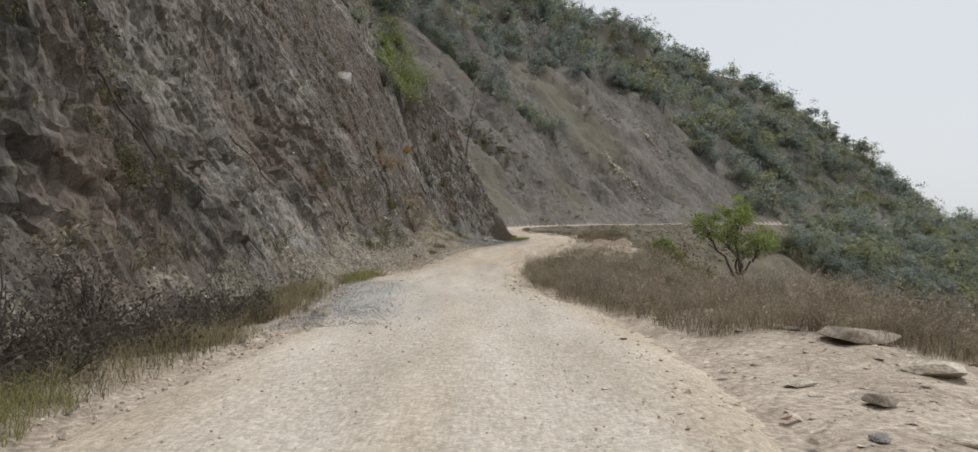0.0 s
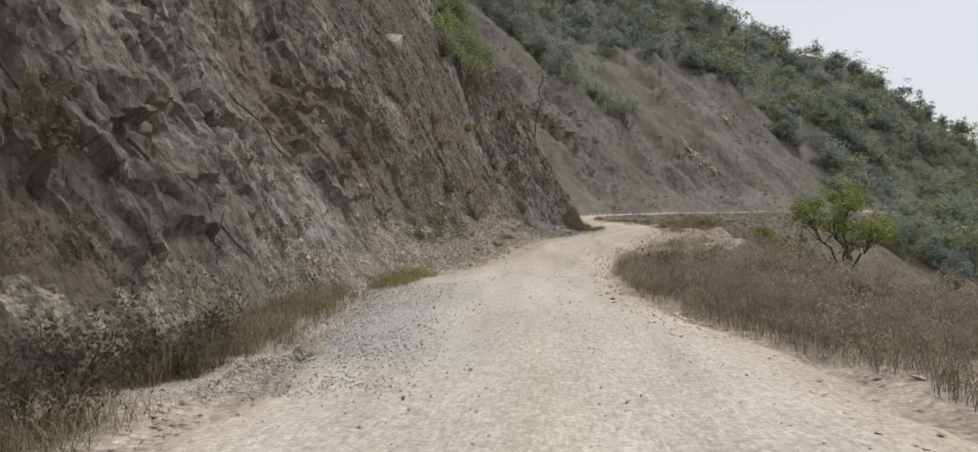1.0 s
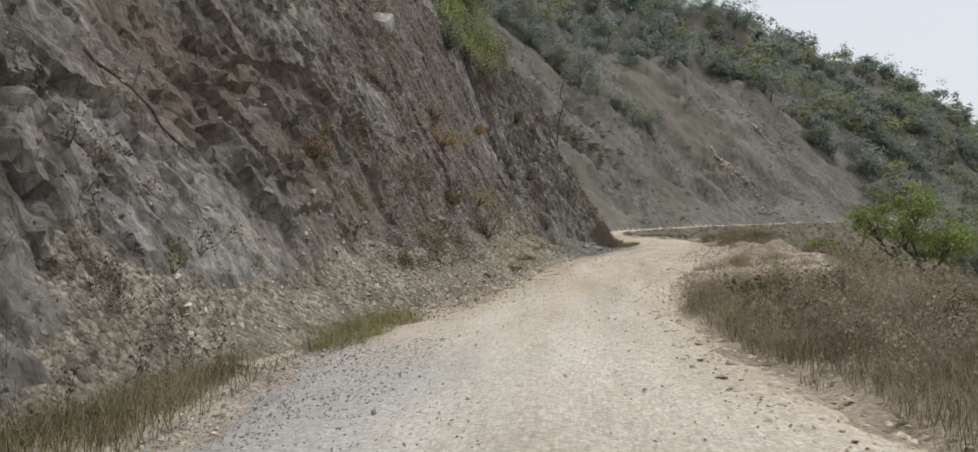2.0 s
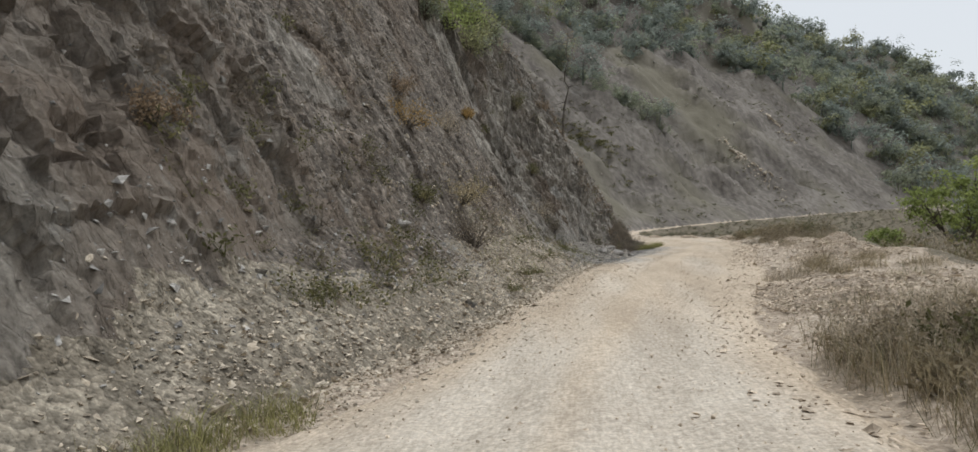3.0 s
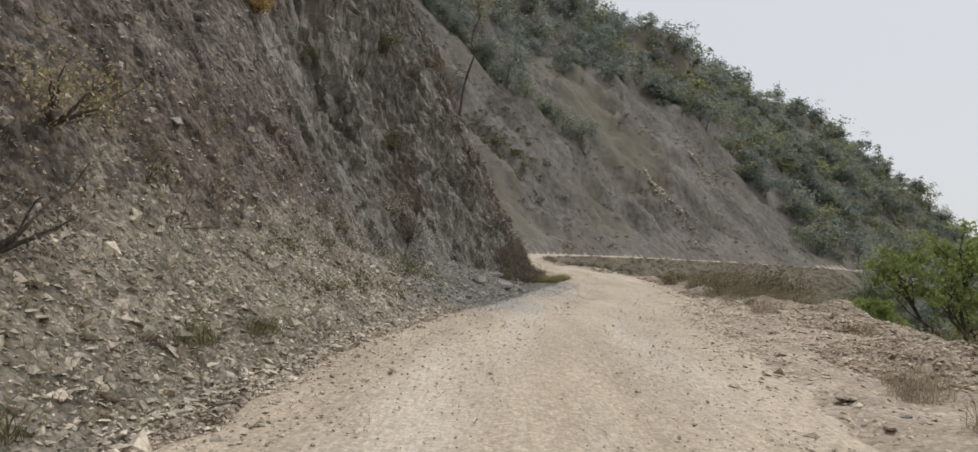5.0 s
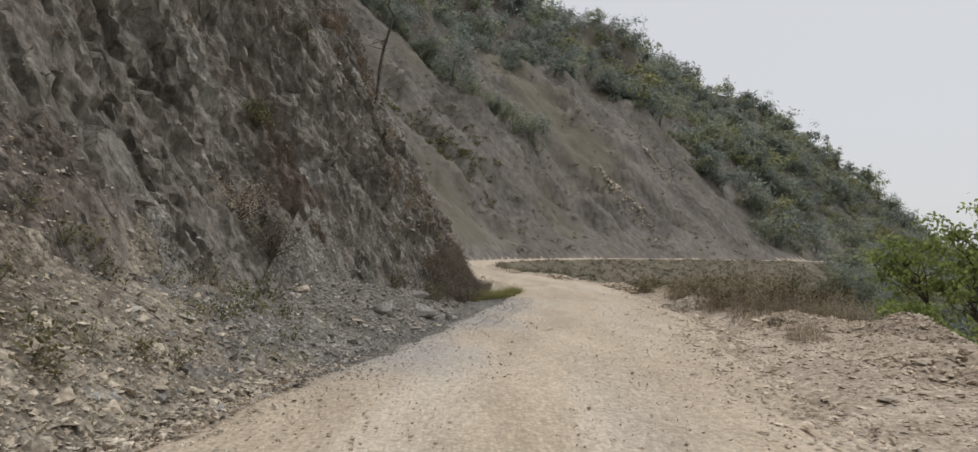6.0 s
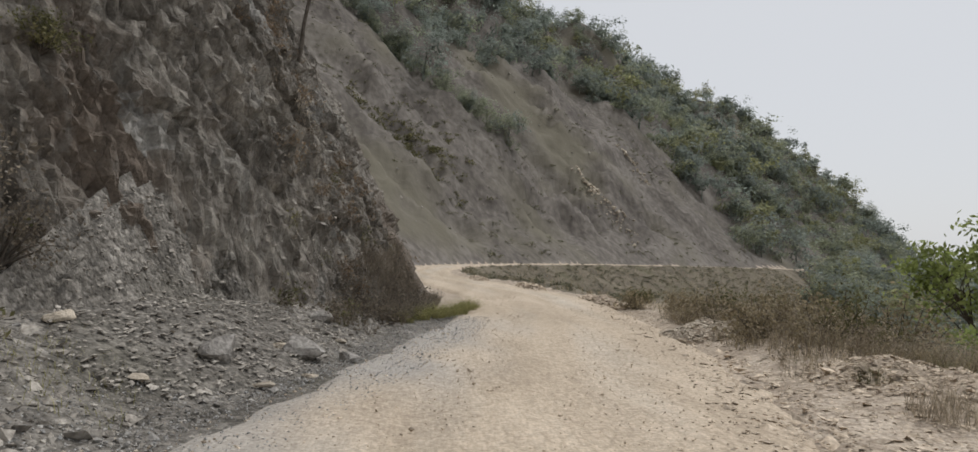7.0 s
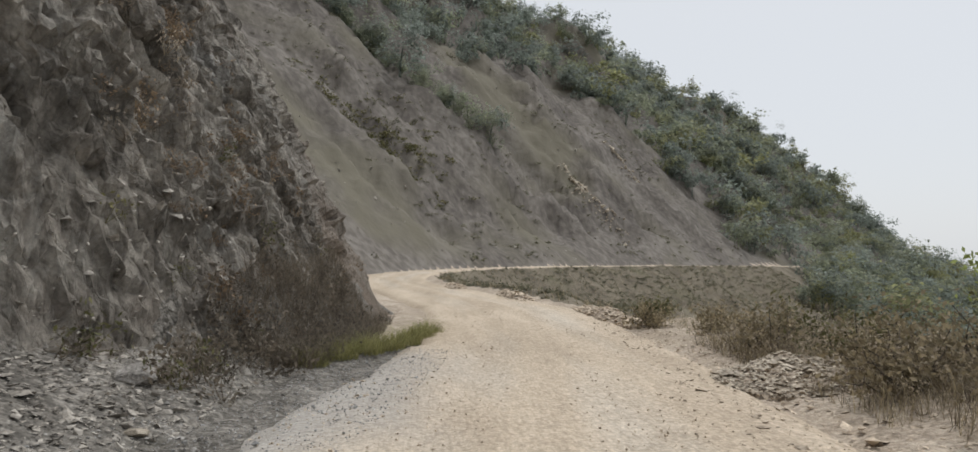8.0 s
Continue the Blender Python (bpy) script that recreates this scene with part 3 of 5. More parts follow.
def leaf_quads(centres, size, droop=0.0, rnd=rng, long=1.0, facing=None):
    """One four-cornered leaf or spray at each centre, turned at random, or roughly to the way it is to face."""
    n = len(centres)
    u = rnd.normal(size=(n, 3))
    u[:, 2] -= droop
    if facing is not None:
        u = np.cross(facing + .45 * rnd.normal(size=(n, 3)), u)
    u /= np.linalg.norm(u, axis=1)[:, None] + 1e-9
    w = np.cross(u, rnd.normal(size=(n, 3)) if facing is None else facing + .3 * rnd.normal(size=(n, 3)))
    w /= np.linalg.norm(w, axis=1)[:, None] + 1e-9
    sz = (size * rnd.uniform(.6, 1.4, n))[:, None]
    a, b = u * sz * .5 * long, w * sz * .5
    v = np.stack([centres - a, centres + b * .8 - a * .1, centres + a, centres - b * .8 - a * .1], 1).reshape(-1, 3)
    return v, np.arange(4 * n).reshape(n, 4)


def merge(pieces):
    vs, fs, k = [], [], 0
    for v, f in pieces:
        vs.append(v), fs.append(f + k)
        k += len(v)
    return np.concatenate(vs), np.concatenate(fs)


def tube(points, radii, sides=7):
    """A tapered limb through points, in quads."""
    P, n = np.asarray(points, float), len(points)
    t = np.gradient(P, axis=0)
    t /= np.linalg.norm(t, axis=1)[:, None]
    ref = np.where(np.abs(t[:, 2:3]) > .9, [[1., 0, 0]], [[0, 0, 1.]])
    a = np.cross(t, ref)
    a /= np.linalg.norm(a, axis=1)[:, None]
    b = np.cross(t, a)
    ang = np.linspace(0, 2 * math.pi, sides, endpoint=False)
    v = P[:, None] + np.asarray(radii)[:, None, None] * (a[:, None] * np.cos(ang)[None, :, None] + b[:, None] * np.sin(ang)[None, :, None])
    i = np.arange(n * sides).reshape(n, sides)
    j = np.roll(i, -1, axis=1)
    return v.reshape(-1, 3), np.stack([i[:-1], j[:-1], j[1:], i[1:]], -1).reshape(-1, 4)


def limb(start, end, r0, r1, wander=.15, n=7, rnd=rng):
    s, e = np.asarray(start, float), np.asarray(end, float)
    t = np.linspace(0, 1, n)[:, None]
    p = s + (e - s) * t + rnd.normal(size=(n, 3)) * wander * np.sin(t * math.pi) * .5
    return p, tube(p, np.linspace(r0, r1, n))


def thing(name, label, category, place, group=""):
    ob = new(name)
    ob.empty_display_size = .2
    ob.location = place
    return tagged(ob, label, category, group)


def tree(name, label, place, height, spread, leaves, leaf, mat, stems=1, bare=.35, seed=1, category="tree", group=""):
    """Trunk and limbs in one mesh, the crown of leaves in clumps in another."""
    rnd = np.random.default_rng(seed)
    top = thing(name, label, category, place, group)
    wood, tips = [], []
    for s in range(stems):
        lean = rnd.normal(size=2) * spread * (.12 + .25 * (stems > 1))
        r = .022 * height / stems ** .4
        p, piece = limb((rnd.normal() * .1 * stems, rnd.normal() * .1 * stems, -.25), (lean[0], lean[1], height * rnd.uniform(.78, .95)), r, r * .2, .06 * height, 9, rnd)
        wood.append(piece), tips.append(p[-1])
        for k in range(int(10 / stems ** .5) + 2):
            f = rnd.uniform(bare, .95)
            a0 = p[int(f * 8)]
            ang, reach = rnd.uniform(0, 2 * math.pi), spread * rnd.uniform(.4, 1.0) * (1.15 - .6 * f)
            e0 = a0 + np.array([math.cos(ang) * reach, math.sin(ang) * reach, reach * rnd.uniform(.1, .7)])
            q, piece = limb(a0, e0, r * .45 * (1.2 - f), r * .08, .1 * reach, 6, rnd)
            wood.append(piece)
            tips += [q[-1], q[3]]
            for m in range(2):
                e1 = q[3 + m] + rnd.normal(size=3) * reach * .35
                q2, piece = limb(q[3 + m], e1, r * .16, r * .05, .05, 4, rnd)
                wood.append(piece), tips.append(q2[-1])
    v, f = merge(wood)
    mesh_object("trunk", v, f, M_BARK, top)
    tips = np.array(tips)
    per = max(1, leaves // len(tips))
    c = np.repeat(tips, per, axis=0) + rnd.normal(size=(per * len(tips), 3)) * np.array([.17, .17, .11]) * spread
    v, f = leaf_quads(c, leaf, .4, rnd, 1.5)
    mesh_object("crown", v, f, mat, top, smooth=False)
    return top


def stone_shape(seed, flat=.5):
    """An angular broken stone, about 1 m across, cut by random planes."""
    rnd = np.random.default_rng(seed)
    bm = bmesh.new()
    bmesh.ops.create_icosphere(bm, subdivisions=3, radius=.5)
    for v in bm.verts:
        v.co *= 1 + .16 * noise.noise(v.co * 3 + Vector((seed, 0, 0)))
    for k in range(16):
        nrm = Vector(rnd.normal(size=3)).normalized()
        far = .33 * rnd.uniform(.7, 1.12)
        for v in bm.verts:
            d = v.co.dot(nrm) - far
            if d > 0:
                v.co -= nrm * d
    for v in bm.verts:
        v.co += v.co.normalized() * (.02 * noise.noise(v.co * 9 + Vector((0, seed, 0))))
        v.co.x *= 1.25
        v.co.z *= flat
    bmesh.ops.triangulate(bm, faces=bm.faces)
    bm.verts.ensure_lookup_table()
    out = np.array([v.co[:] for v in bm.verts]), np.array([[v.index for v in f.verts] for f in bm.faces])
    bm.free()
    return out


def ico(seed, flat=.55):
    """A cheap twenty-sided pebble."""
    rnd = np.random.default_rng(seed)
    g = (1 + 5 ** .5) / 2
    v = np.array([(-1, g, 0), (1, g, 0), (-1, -g, 0), (1, -g, 0), (0, -1, g), (0, 1, g), (0, -1, -g), (0, 1, -g), (g, 0, -1), (g, 0, 1), (-g, 0, -1), (-g, 0, 1)]) / 3.8
    f = np.array([(0, 11, 5), (0, 5, 1), (0, 1, 7), (0, 7, 10), (0, 10, 11), (1, 5, 9), (5, 11, 4), (11, 10, 2), (10, 7, 6), (7, 1, 8),
                  (3, 9, 4), (3, 4, 2), (3, 2, 6), (3, 6, 8), (3, 8, 9), (4, 9, 5), (2, 4, 11), (6, 2, 10), (8, 6, 7), (9, 8, 1)])
    v = v * rnd.uniform(.6, 1.35, (12, 1)) * np.array([1.5, .95, flat])
    return v, f


def grit(seed, flat=.55):
    """The cheapest pebble: eight sides."""
    r = np.random.default_rng(seed)
    v = np.array([(.5, 0, 0), (0, .4, 0), (-.5, 0, 0), (0, -.4, 0), (0, 0, .5 * flat), (0, 0, -.5 * flat)]) * r.uniform(.7, 1.3, (6, 1)) + r.normal(size=(6, 3)) * .06
    f = np.array([(0, 1, 4), (1, 2, 4), (2, 3, 4), (3, 0, 4), (1, 0, 5), (2, 1, 5), (3, 2, 5), (0, 3, 5)])
    return v, f


def turn_matrices(n, rnd, tilt=.35):
    """n random turns about z with some tilt."""
    a, tx, ty = rnd.uniform(0, 2 * math.pi, n), rnd.normal(size=n) * tilt, rnd.normal(size=n) * tilt
    ca, sa, cx, sx, cy, sy = np.cos(a), np.sin(a), np.cos(tx), np.sin(tx), np.cos(ty), np.sin(ty)
    z, o = np.zeros(n), np.ones(n)
    rz = np.stack([ca, -sa, z, sa, ca, z, z, z, o], -1).reshape(n, 3, 3)
    rx = np.stack([o, z, z, z, cx, -sx, z, sx, cx], -1).reshape(n, 3, 3)
    ry = np.stack([cy, z, sy, z, o, z, -sy, z, cy], -1).reshape(n, 3, 3)
    return rz @ rx @ ry


def strew(protos, places, sizes, rnd, tilt=.35):
    """Many copies of the shapes, joined: vertices and faces."""
    pieces = []
    pick = rnd.integers(0, len(protos), len(places))
    turns = turn_matrices(len(places), rnd, tilt)
    for k, (v, f) in enumerate(protos):
        i = np.where(pick == k)[0]
        if not len(i):
            continue
        w = np.einsum("nij,vj->nvi", turns[i], v) * np.asarray(sizes)[i][:, None, None] + places[i][:, None]
        pieces.append((w.reshape(-1, 3), (f[None] + (np.arange(len(i)) * len(v))[:, None, None]).reshape(-1, f.shape[1])))
    return merge(pieces)


def blades(places, heights, width, lean, rnd):
    """Grass: each blade two narrow quads, bent over at its tip."""
    n = len(places)
    ang = rnd.uniform(0, 2 * math.pi, n)
    d = np.stack([np.cos(ang), np.sin(ang), np.zeros(n)], 1)
    p = np.stack([-d[:, 1], d[:, 0], np.zeros(n)], 1) * width * .5
    h = np.asarray(heights)[:, None]
    up = np.array([0, 0, 1.0])
    out = d * h * (lean * rnd.uniform(.2, 1.6, n))[:, None]
    m = places + up * h * .6 + out * .35
    t = places + up * h * rnd.uniform(.75, 1, (n, 1)) + out
    v = np.stack([places - p, places + p, m + p * .75, m - p * .75, t + p * .15, t - p * .15], 1).reshape(-1, 3)
    i = (np.arange(n) * 6)[:, None]
    return v, np.concatenate([i + [0, 1, 2, 3], i + [3, 2, 4, 5]], 0)


def weed(seed, height=.8, heads=True):
    """A dry roadside weed: a stem, side twigs, small leaves and seed heads."""
    rnd = np.random.default_rng(seed)
    pieces, tips = [], []
    for k in range(rnd.integers(3, 6)):
        ang, reach = rnd.uniform(0, 2 * math.pi), height * rnd.uniform(.12, .5)
        h = height * rnd.uniform(.5, 1)
        t = np.linspace(0, 1, 5)[:, None]
        p = np.concatenate([math.cos(ang) * reach * t ** 1.8, math.sin(ang) * reach * t ** 1.8, h * t], 1) + rnd.normal(size=(5, 3)) * .02 * t
        pieces.append(tube(p, np.linspace(.0045, .002, 5), 3))
        for j in range(4):
            q = p[rnd.integers(1, 5)]
            e2 = q + np.array([rnd.normal() * .13, rnd.normal() * .13, rnd.uniform(-.02, .16)]) * height
            pieces.append(tube(np.linspace(q, e2, 2), (.003, .0015), 3))
            tips.append(e2)
    tips = np.array(tips)
    c = np.repeat(tips, 3, axis=0) + rnd.normal(size=(len(tips) * 3, 3)) * .04
    pieces.append(leaf_quads(c, .042 if heads else .08, 0, rnd, 1.4))
    return merge(pieces)


def bush(name, label, place, size, mat, leaves=900, leaf=.07, seed=1, category="bush", group="", squash=.8):
    """A low shrub: many twigs from one root, leaves along them."""
    rnd = np.random.default_rng(seed)
    top = thing(name, label, category, place, group)
    twigs, pts = [], []
    for k in range(22):
        d = rnd.normal(size=3)
        d[2] = abs(d[2]) * squash + .35
        e = d / np.linalg.norm(d) * size * rnd.uniform(.55, 1.05)
        p = np.linspace((0, 0, -.08), e, 6) + rnd.normal(size=(6, 3)) * .05 * size * np.linspace(0, 1, 6)[:, None]
        twigs.append(tube(p, np.linspace(.016, .004, 6) * (size + .4), 4))
        pts += [p[3], p[4], p[5]]
    v, f = merge(twigs)
    mesh_object("stem", v, f, M_BARK, top)
    pts = np.array(pts)
    leaves = int(leaves * .65)
    c = pts[rnd.integers(0, len(pts), leaves)] + rnd.normal(size=(leaves, 3)) * .15 * size
    c[:, 2] = np.maximum(c[:, 2], -.1)
    v, f = leaf_quads(c, leaf, .2, rnd, 1.5)
    mesh_object("foliage", v, f, mat, top, smooth=False)
    return top


def stuff(name, vf, mat, label, category, smooth=False):
    return tagged(mesh_object(name, *vf, mat, smooth=smooth), label, category, kind="stuff")


def spread_points(n, y0, y1, side, o0, o1, rnd):
    """Random ground points beside the road: side 1 left, -1 right; o0 to o1 metres out from its edge."""
    row = row_at(rnd.uniform(y0, y1, n))
    o = side * (col(row, 3) + rnd.uniform(o0, o1, n))
    k = np.arange(len(ROAD))
    x, y = col(row, 0) + np.interp(row, k, LEFT[:, 0]) * o, col(row, 1) + np.interp(row, k, LEFT[:, 1]) * o
    return np.stack([x, y, land(x, y)], 1)


# ---------------------------------------------------------------- forest on the far hillside
def slid(x, y):
    """1 where the far hillside has slid bare, 0 under forest; uphill distance and length along the foot decide."""
    row, off = nearest(x, y)
    s, u = np.interp(row, np.arange(len(ALONG)), ALONG), off - 3.1
    s = s - np.interp(row_at(99), np.arange(len(ALONG)), ALONG)     # metres along the road past the bay's head
    wob = 4 * layers(x / 13, y / 13, 101, 3)
    top = np.interp(s, (0, 20, 40, 60, 80, 100, 110, 119, 126, 131), (46, 42, 39, 41, 40, 40, 33, 22, 13, -5)) + wob * .7
    tongue = (np.abs(s - 52 + .38 * (u - 19)) < 3.6 + wob * .4) & (u > 17) & (u < 60)
    foot = 12 * ease(96, 128, s)                                    # trees close in on the slide's lower end
    return ((u < top) & (u > foot - 4) & ~tongue) | ((u <= 0) & (s < 88))


def crown_shape(seed, leaves, leaf):
    """A far tree about 1 m high: clumps of leaf sprays, uneven, over a short trunk."""
    rnd = np.random.default_rng(seed)
    k = rnd.integers(6, 10)
    c = rnd.normal(size=(k, 3)) * np.array([.23, .23, .2]) + np.array([0, 0, .55])
    c[:, 2] = np.clip(c[:, 2], .2, .92)
    p = c[rnd.integers(0, k, leaves)] + rnd.normal(size=(leaves, 3)) * np.array([.11, .11, .085])
    face = p - np.array([0, 0, .35])
    face = face / np.linalg.norm(face, axis=1)[:, None] + np.array([0, 0, .5])
    v, f = leaf_quads(p, leaf, .2, rnd, 1.3, face)
    return merge([(v, f), tube([(0, 0, -.15), (.02, 0, .3), (0, .02, .6)], (.025, .018, .008), 4)])


crowns = [crown_shape(200 + i, 620, .05) for i in range(7)]
far_crowns = [crown_shape(220 + i, 300, .075) for i in range(6)]
rnd = np.random.default_rng(12)
cand = np.stack([rnd.uniform(-40, 250, 26000), rnd.uniform(105, 345, 26000)], 1)
f_row, f_off = nearest(cand[:, 0], cand[:, 1])
cz = land(cand[:, 0], cand[:, 1])
behind = (cand[:, 0] - RIDGE_A[0]) * RIDGE_NORMAL[0] + (cand[:, 1] - RIDGE_A[1]) * RIDGE_NORMAL[1]
keep = (np.abs(f_off) > 4.5) & (cz > -28) & (cz < 125) & (col(f_row, 1) > 100) & ~slid(cand[:, 0], cand[:, 1]) & (f_off > -45) & (behind < 14) & ~((f_off < 0) & (f_off > -13) & (cand[:, 0] < 75))
trees_xy, trees_z = cand[keep], cz[keep]
limit = min(len(trees_xy), 2600)
trees_xy, trees_z = trees_xy[:limit], trees_z[:limit]
sizes = rnd.uniform(3.0, 6.5, limit) * (1 + .7 * (rnd.random(limit) > .85)) * (1 + .2 * layers(trees_xy[:, 0] / 15, trees_xy[:, 1] / 15, 77, 2))
kinds = rnd.random(limit) + .3 * layers(trees_xy[:, 0] / 22, trees_xy[:, 1] / 22, 88, 2)
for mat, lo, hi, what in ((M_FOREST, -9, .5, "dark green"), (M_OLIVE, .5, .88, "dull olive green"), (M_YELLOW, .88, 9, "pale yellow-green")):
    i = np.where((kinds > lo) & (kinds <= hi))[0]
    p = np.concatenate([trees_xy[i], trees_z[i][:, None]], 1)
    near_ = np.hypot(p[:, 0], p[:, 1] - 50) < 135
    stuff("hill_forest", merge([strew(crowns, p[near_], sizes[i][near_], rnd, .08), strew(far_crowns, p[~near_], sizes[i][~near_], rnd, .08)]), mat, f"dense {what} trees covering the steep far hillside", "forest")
# a tongue of small trees left standing in the slide
t_rnd = np.random.default_rng(14)
u_, base_row = t_rnd.uniform(17, 46, 46), np.interp(np.interp(row_at(99), np.arange(len(ALONG)), ALONG), ALONG, np.arange(len(ALONG)))
s_ = 52 - .38 * (u_ - 19) + t_rnd.normal(size=46) * 2.0
r0 = np.interp(np.interp(base_row, np.arange(len(ALONG)), ALONG) + s_, ALONG, np.arange(len(ALONG)))
k_ = r0.astype(int)
tx, ty = col(r0, 0) + LEFT[k_, 0] * (u_ + 3), col(r0, 1) + LEFT[k_, 1] * (u_ + 3)
stuff("slide_copse", strew(crowns, np.stack([tx, ty, land(tx, ty)], 1), t_rnd.uniform(1.8, 4.2, 46), t_rnd, .1), M_OLIVE, "strip of small olive trees left on the slide", "trees")
# scrub and fallen rock on the bare slide
def low_scrub(seed):
    rnd = np.random.default_rng(seed)
    p = rnd.normal(size=(36, 3)) * np.array([.42, .42, .16]) + np.array([0, 0, .12])
    return leaf_quads(p, .22, 0, rnd, 1.6)


tufts = [low_scrub(260 + i) for i in range(5)]
low = (f_off > 4) & slid(cand[:, 0], cand[:, 1]) & (cand[:, 0] < 80) & (cz < 70) & (cz > 1.2)
q = cand[low]
green = layers(q[:, 0] / 9, q[:, 1] / 9, 91, 3) > .1
p = np.concatenate([q, cz[low][:, None]], 1)[green][:1500]
stuff("hill_scrub", strew(tufts, p, rnd.uniform(.25, .7, len(p)) * (1 + (rnd.random(len(p)) > .96)), rnd, .2), M_HILLSCRUB, "low dry scrub scattered over the bare slide", "scrub")
q = cand[low]
p = np.concatenate([q, cz[low][:, None]], 1)[900:3000]
stuff("slide_debris", strew([grit(470 + i, .7) for i in range(5)], p, rnd.lognormal(-1.35, .5, len(p)).clip(.1, .9), rnd, .5), M_RUBBLE, "fallen stones scattered down the bare slide", "stones")


# two rockfalls that have run down the slide
def rockfall(x0, y0, x1, y1, n, width, seed):
    r = np.random.default_rng(seed)
    t = r.random(n)[:, None]
    q = np.array((x0, y0)) + t * np.array((x1 - x0, y1 - y0)) + r.normal(size=(n, 2)) * width * (.4 + .8 * t)
    p = np.concatenate([q, land(q[:, 0], q[:, 1])[:, None]], 1)
    stuff("rockfall", strew(shards, p, r.lognormal(-.75, .5, n).clip(.15, 1.5), r, .5), M_STONE, "pale broken rocks fallen down the bare slide", "rocks")


shards = [grit(480 + i, .7) for i in range(5)]
rockfall(27.0, 165.5, 35.5, 162.0, 190, 1.1, 484)
rockfall(41.5, 191.5, 47.0, 187.0, 130, 1.2, 485)
r_ = np.random.default_rng(486)
p = np.array((-2.5, 141.0)) + r_.normal(size=(330, 2)) * np.array((4.6, 3.2))
p = p[layers(p[:, 0] / 3, p[:, 1] / 3, 131, 3) > -.25]
stuff("hill_scrub", strew(tufts, np.concatenate([p, land(p[:, 0], p[:, 1])[:, None]], 1), r_.uniform(.4, 1.0, len(p)), r_, .2), M_DRYGREEN, "patch of dull green scrub on the bare slide", "scrub")


def surface(x, y):
    """Height of the ground or of the scree apron, whichever is higher."""
    row, off = nearest(x, y)
    d = off - col(row, 3) - col(row, 4)
    z = land(np.atleast_1d(x), np.atleast_1d(y)).ravel()
    return np.where(d > 0, np.maximum(z, col(row, 2) + rise(np.maximum(d, 0), col(row, 1))), z)


# single trees that stand out along the ridge
r_rnd = np.random.default_rng(19)
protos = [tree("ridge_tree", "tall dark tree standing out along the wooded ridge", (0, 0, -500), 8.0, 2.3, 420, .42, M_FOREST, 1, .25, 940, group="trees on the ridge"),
          tree("ridge_tree", "rounded olive tree standing out along the wooded ridge", (0, 0, -500), 7.0, 2.8, 460, .42, M_OLIVE, 2, .2, 941, group="trees on the ridge"),
          tree("ridge_tree", "thin half-bare tree on the skyline of the ridge", (0, 0, -500), 8.5, 1.7, 150, .34, M_YELLOW, 1, .3, 942, group="trees on the ridge")]
best = np.where(keep & (behind > -10) & (behind < 5) & (f_off > 8) & (cand[:, 0] < 225))[0][:48]
for i, j in enumerate(best):
    place = Matrix.Translation((cand[j, 0], cand[j, 1], cz[j])) @ Matrix.Rotation(r_rnd.uniform(0, 6.28), 4, "Z")
    if i < 3:
        protos[i].matrix_basis = place
    else:
        copy_thing(protos[i % 3], place)

# ---------------------------------------------------------------- single trees and shrubs
def on_land(x, y, dz=0.0):
    return (x, y, float(land(np.array([x]), np.array([y]))[0]) + dz)


def lobed_tree(name, label, place, fork, lobes, leaf, mat, seed):
    """A slender tree: a trunk, a limb to each lobe of the crown, twigs and leaf sprays in each. lobes: x, y, z from the foot, radius, leaves."""
    r = np.random.default_rng(seed)
    top = thing(name, label, "tree", place)
    thick = .03 * max(z for _, _, z, _, _ in lobes)
    trunk, piece = limb((0, 0, -.4), (.15, -.1, fork), thick, thick * .6, .25, 8, r)
    mesh_object("trunk", *piece, M_BARK, top)
    for x, y, z, size, count in lobes:
        mid = np.array((x, y, z))
        path, piece = limb(trunk[-1 - int(r.integers(0, 3))], mid, thick * .5, thick * .12, .35, 8, r)
        pieces, ends = [piece], []
        for k in range(26):
            way = r.normal(size=3) * np.array([1, 1, .75])
            end = mid + way / np.linalg.norm(way) * size * r.uniform(.45, 1.05)
            pieces.append(limb(path[int(r.integers(4, 8))], end, thick * .11, thick * .03, .12, 5, r)[1])
            ends.append(end)
        bough = mesh_object("limb", *merge(pieces), M_BARK, top)
        c = np.array(ends)[r.integers(0, len(ends), count)] + r.normal(size=(count, 3)) * np.array([.2, .2, .13]) * size
        mesh_object("foliage", *leaf_quads(c, leaf, .4, r, 1.5), mat, bough, smooth=False)
    return top


foot = on_land(24.1, 68.1)
lobed_tree("roadside_tree", "slender fresh green tree rising from the slope below the road", foot, 5.2,
           [(-.4, .2, 2.5 - foot[2], 1.7, 2300), (-3.0, 1.2, 1.2 - foot[2], 1.5, 1500), (1.9, -.8, -.1 - foot[2], 1.7, 1500), (-1.4, -.6, .3 - foot[2], 1.3, 900), (.6, .8, -1.2 - foot[2], 1.2, 500)], .15, M_LEAF, 5)
foot = on_land(14.5, 59.4)
lobed_tree("roadside_tree", "bushy bright green sapling on the slope below the verge", foot, 1.0,
           [(0, 0, 1.9, .85, 1500), (-.7, .3, 1.3, .7, 900), (.8, -.2, 1.4, .75, 1000), (.2, -.5, .8, .7, 700)], .10, M_LEAF, 6)

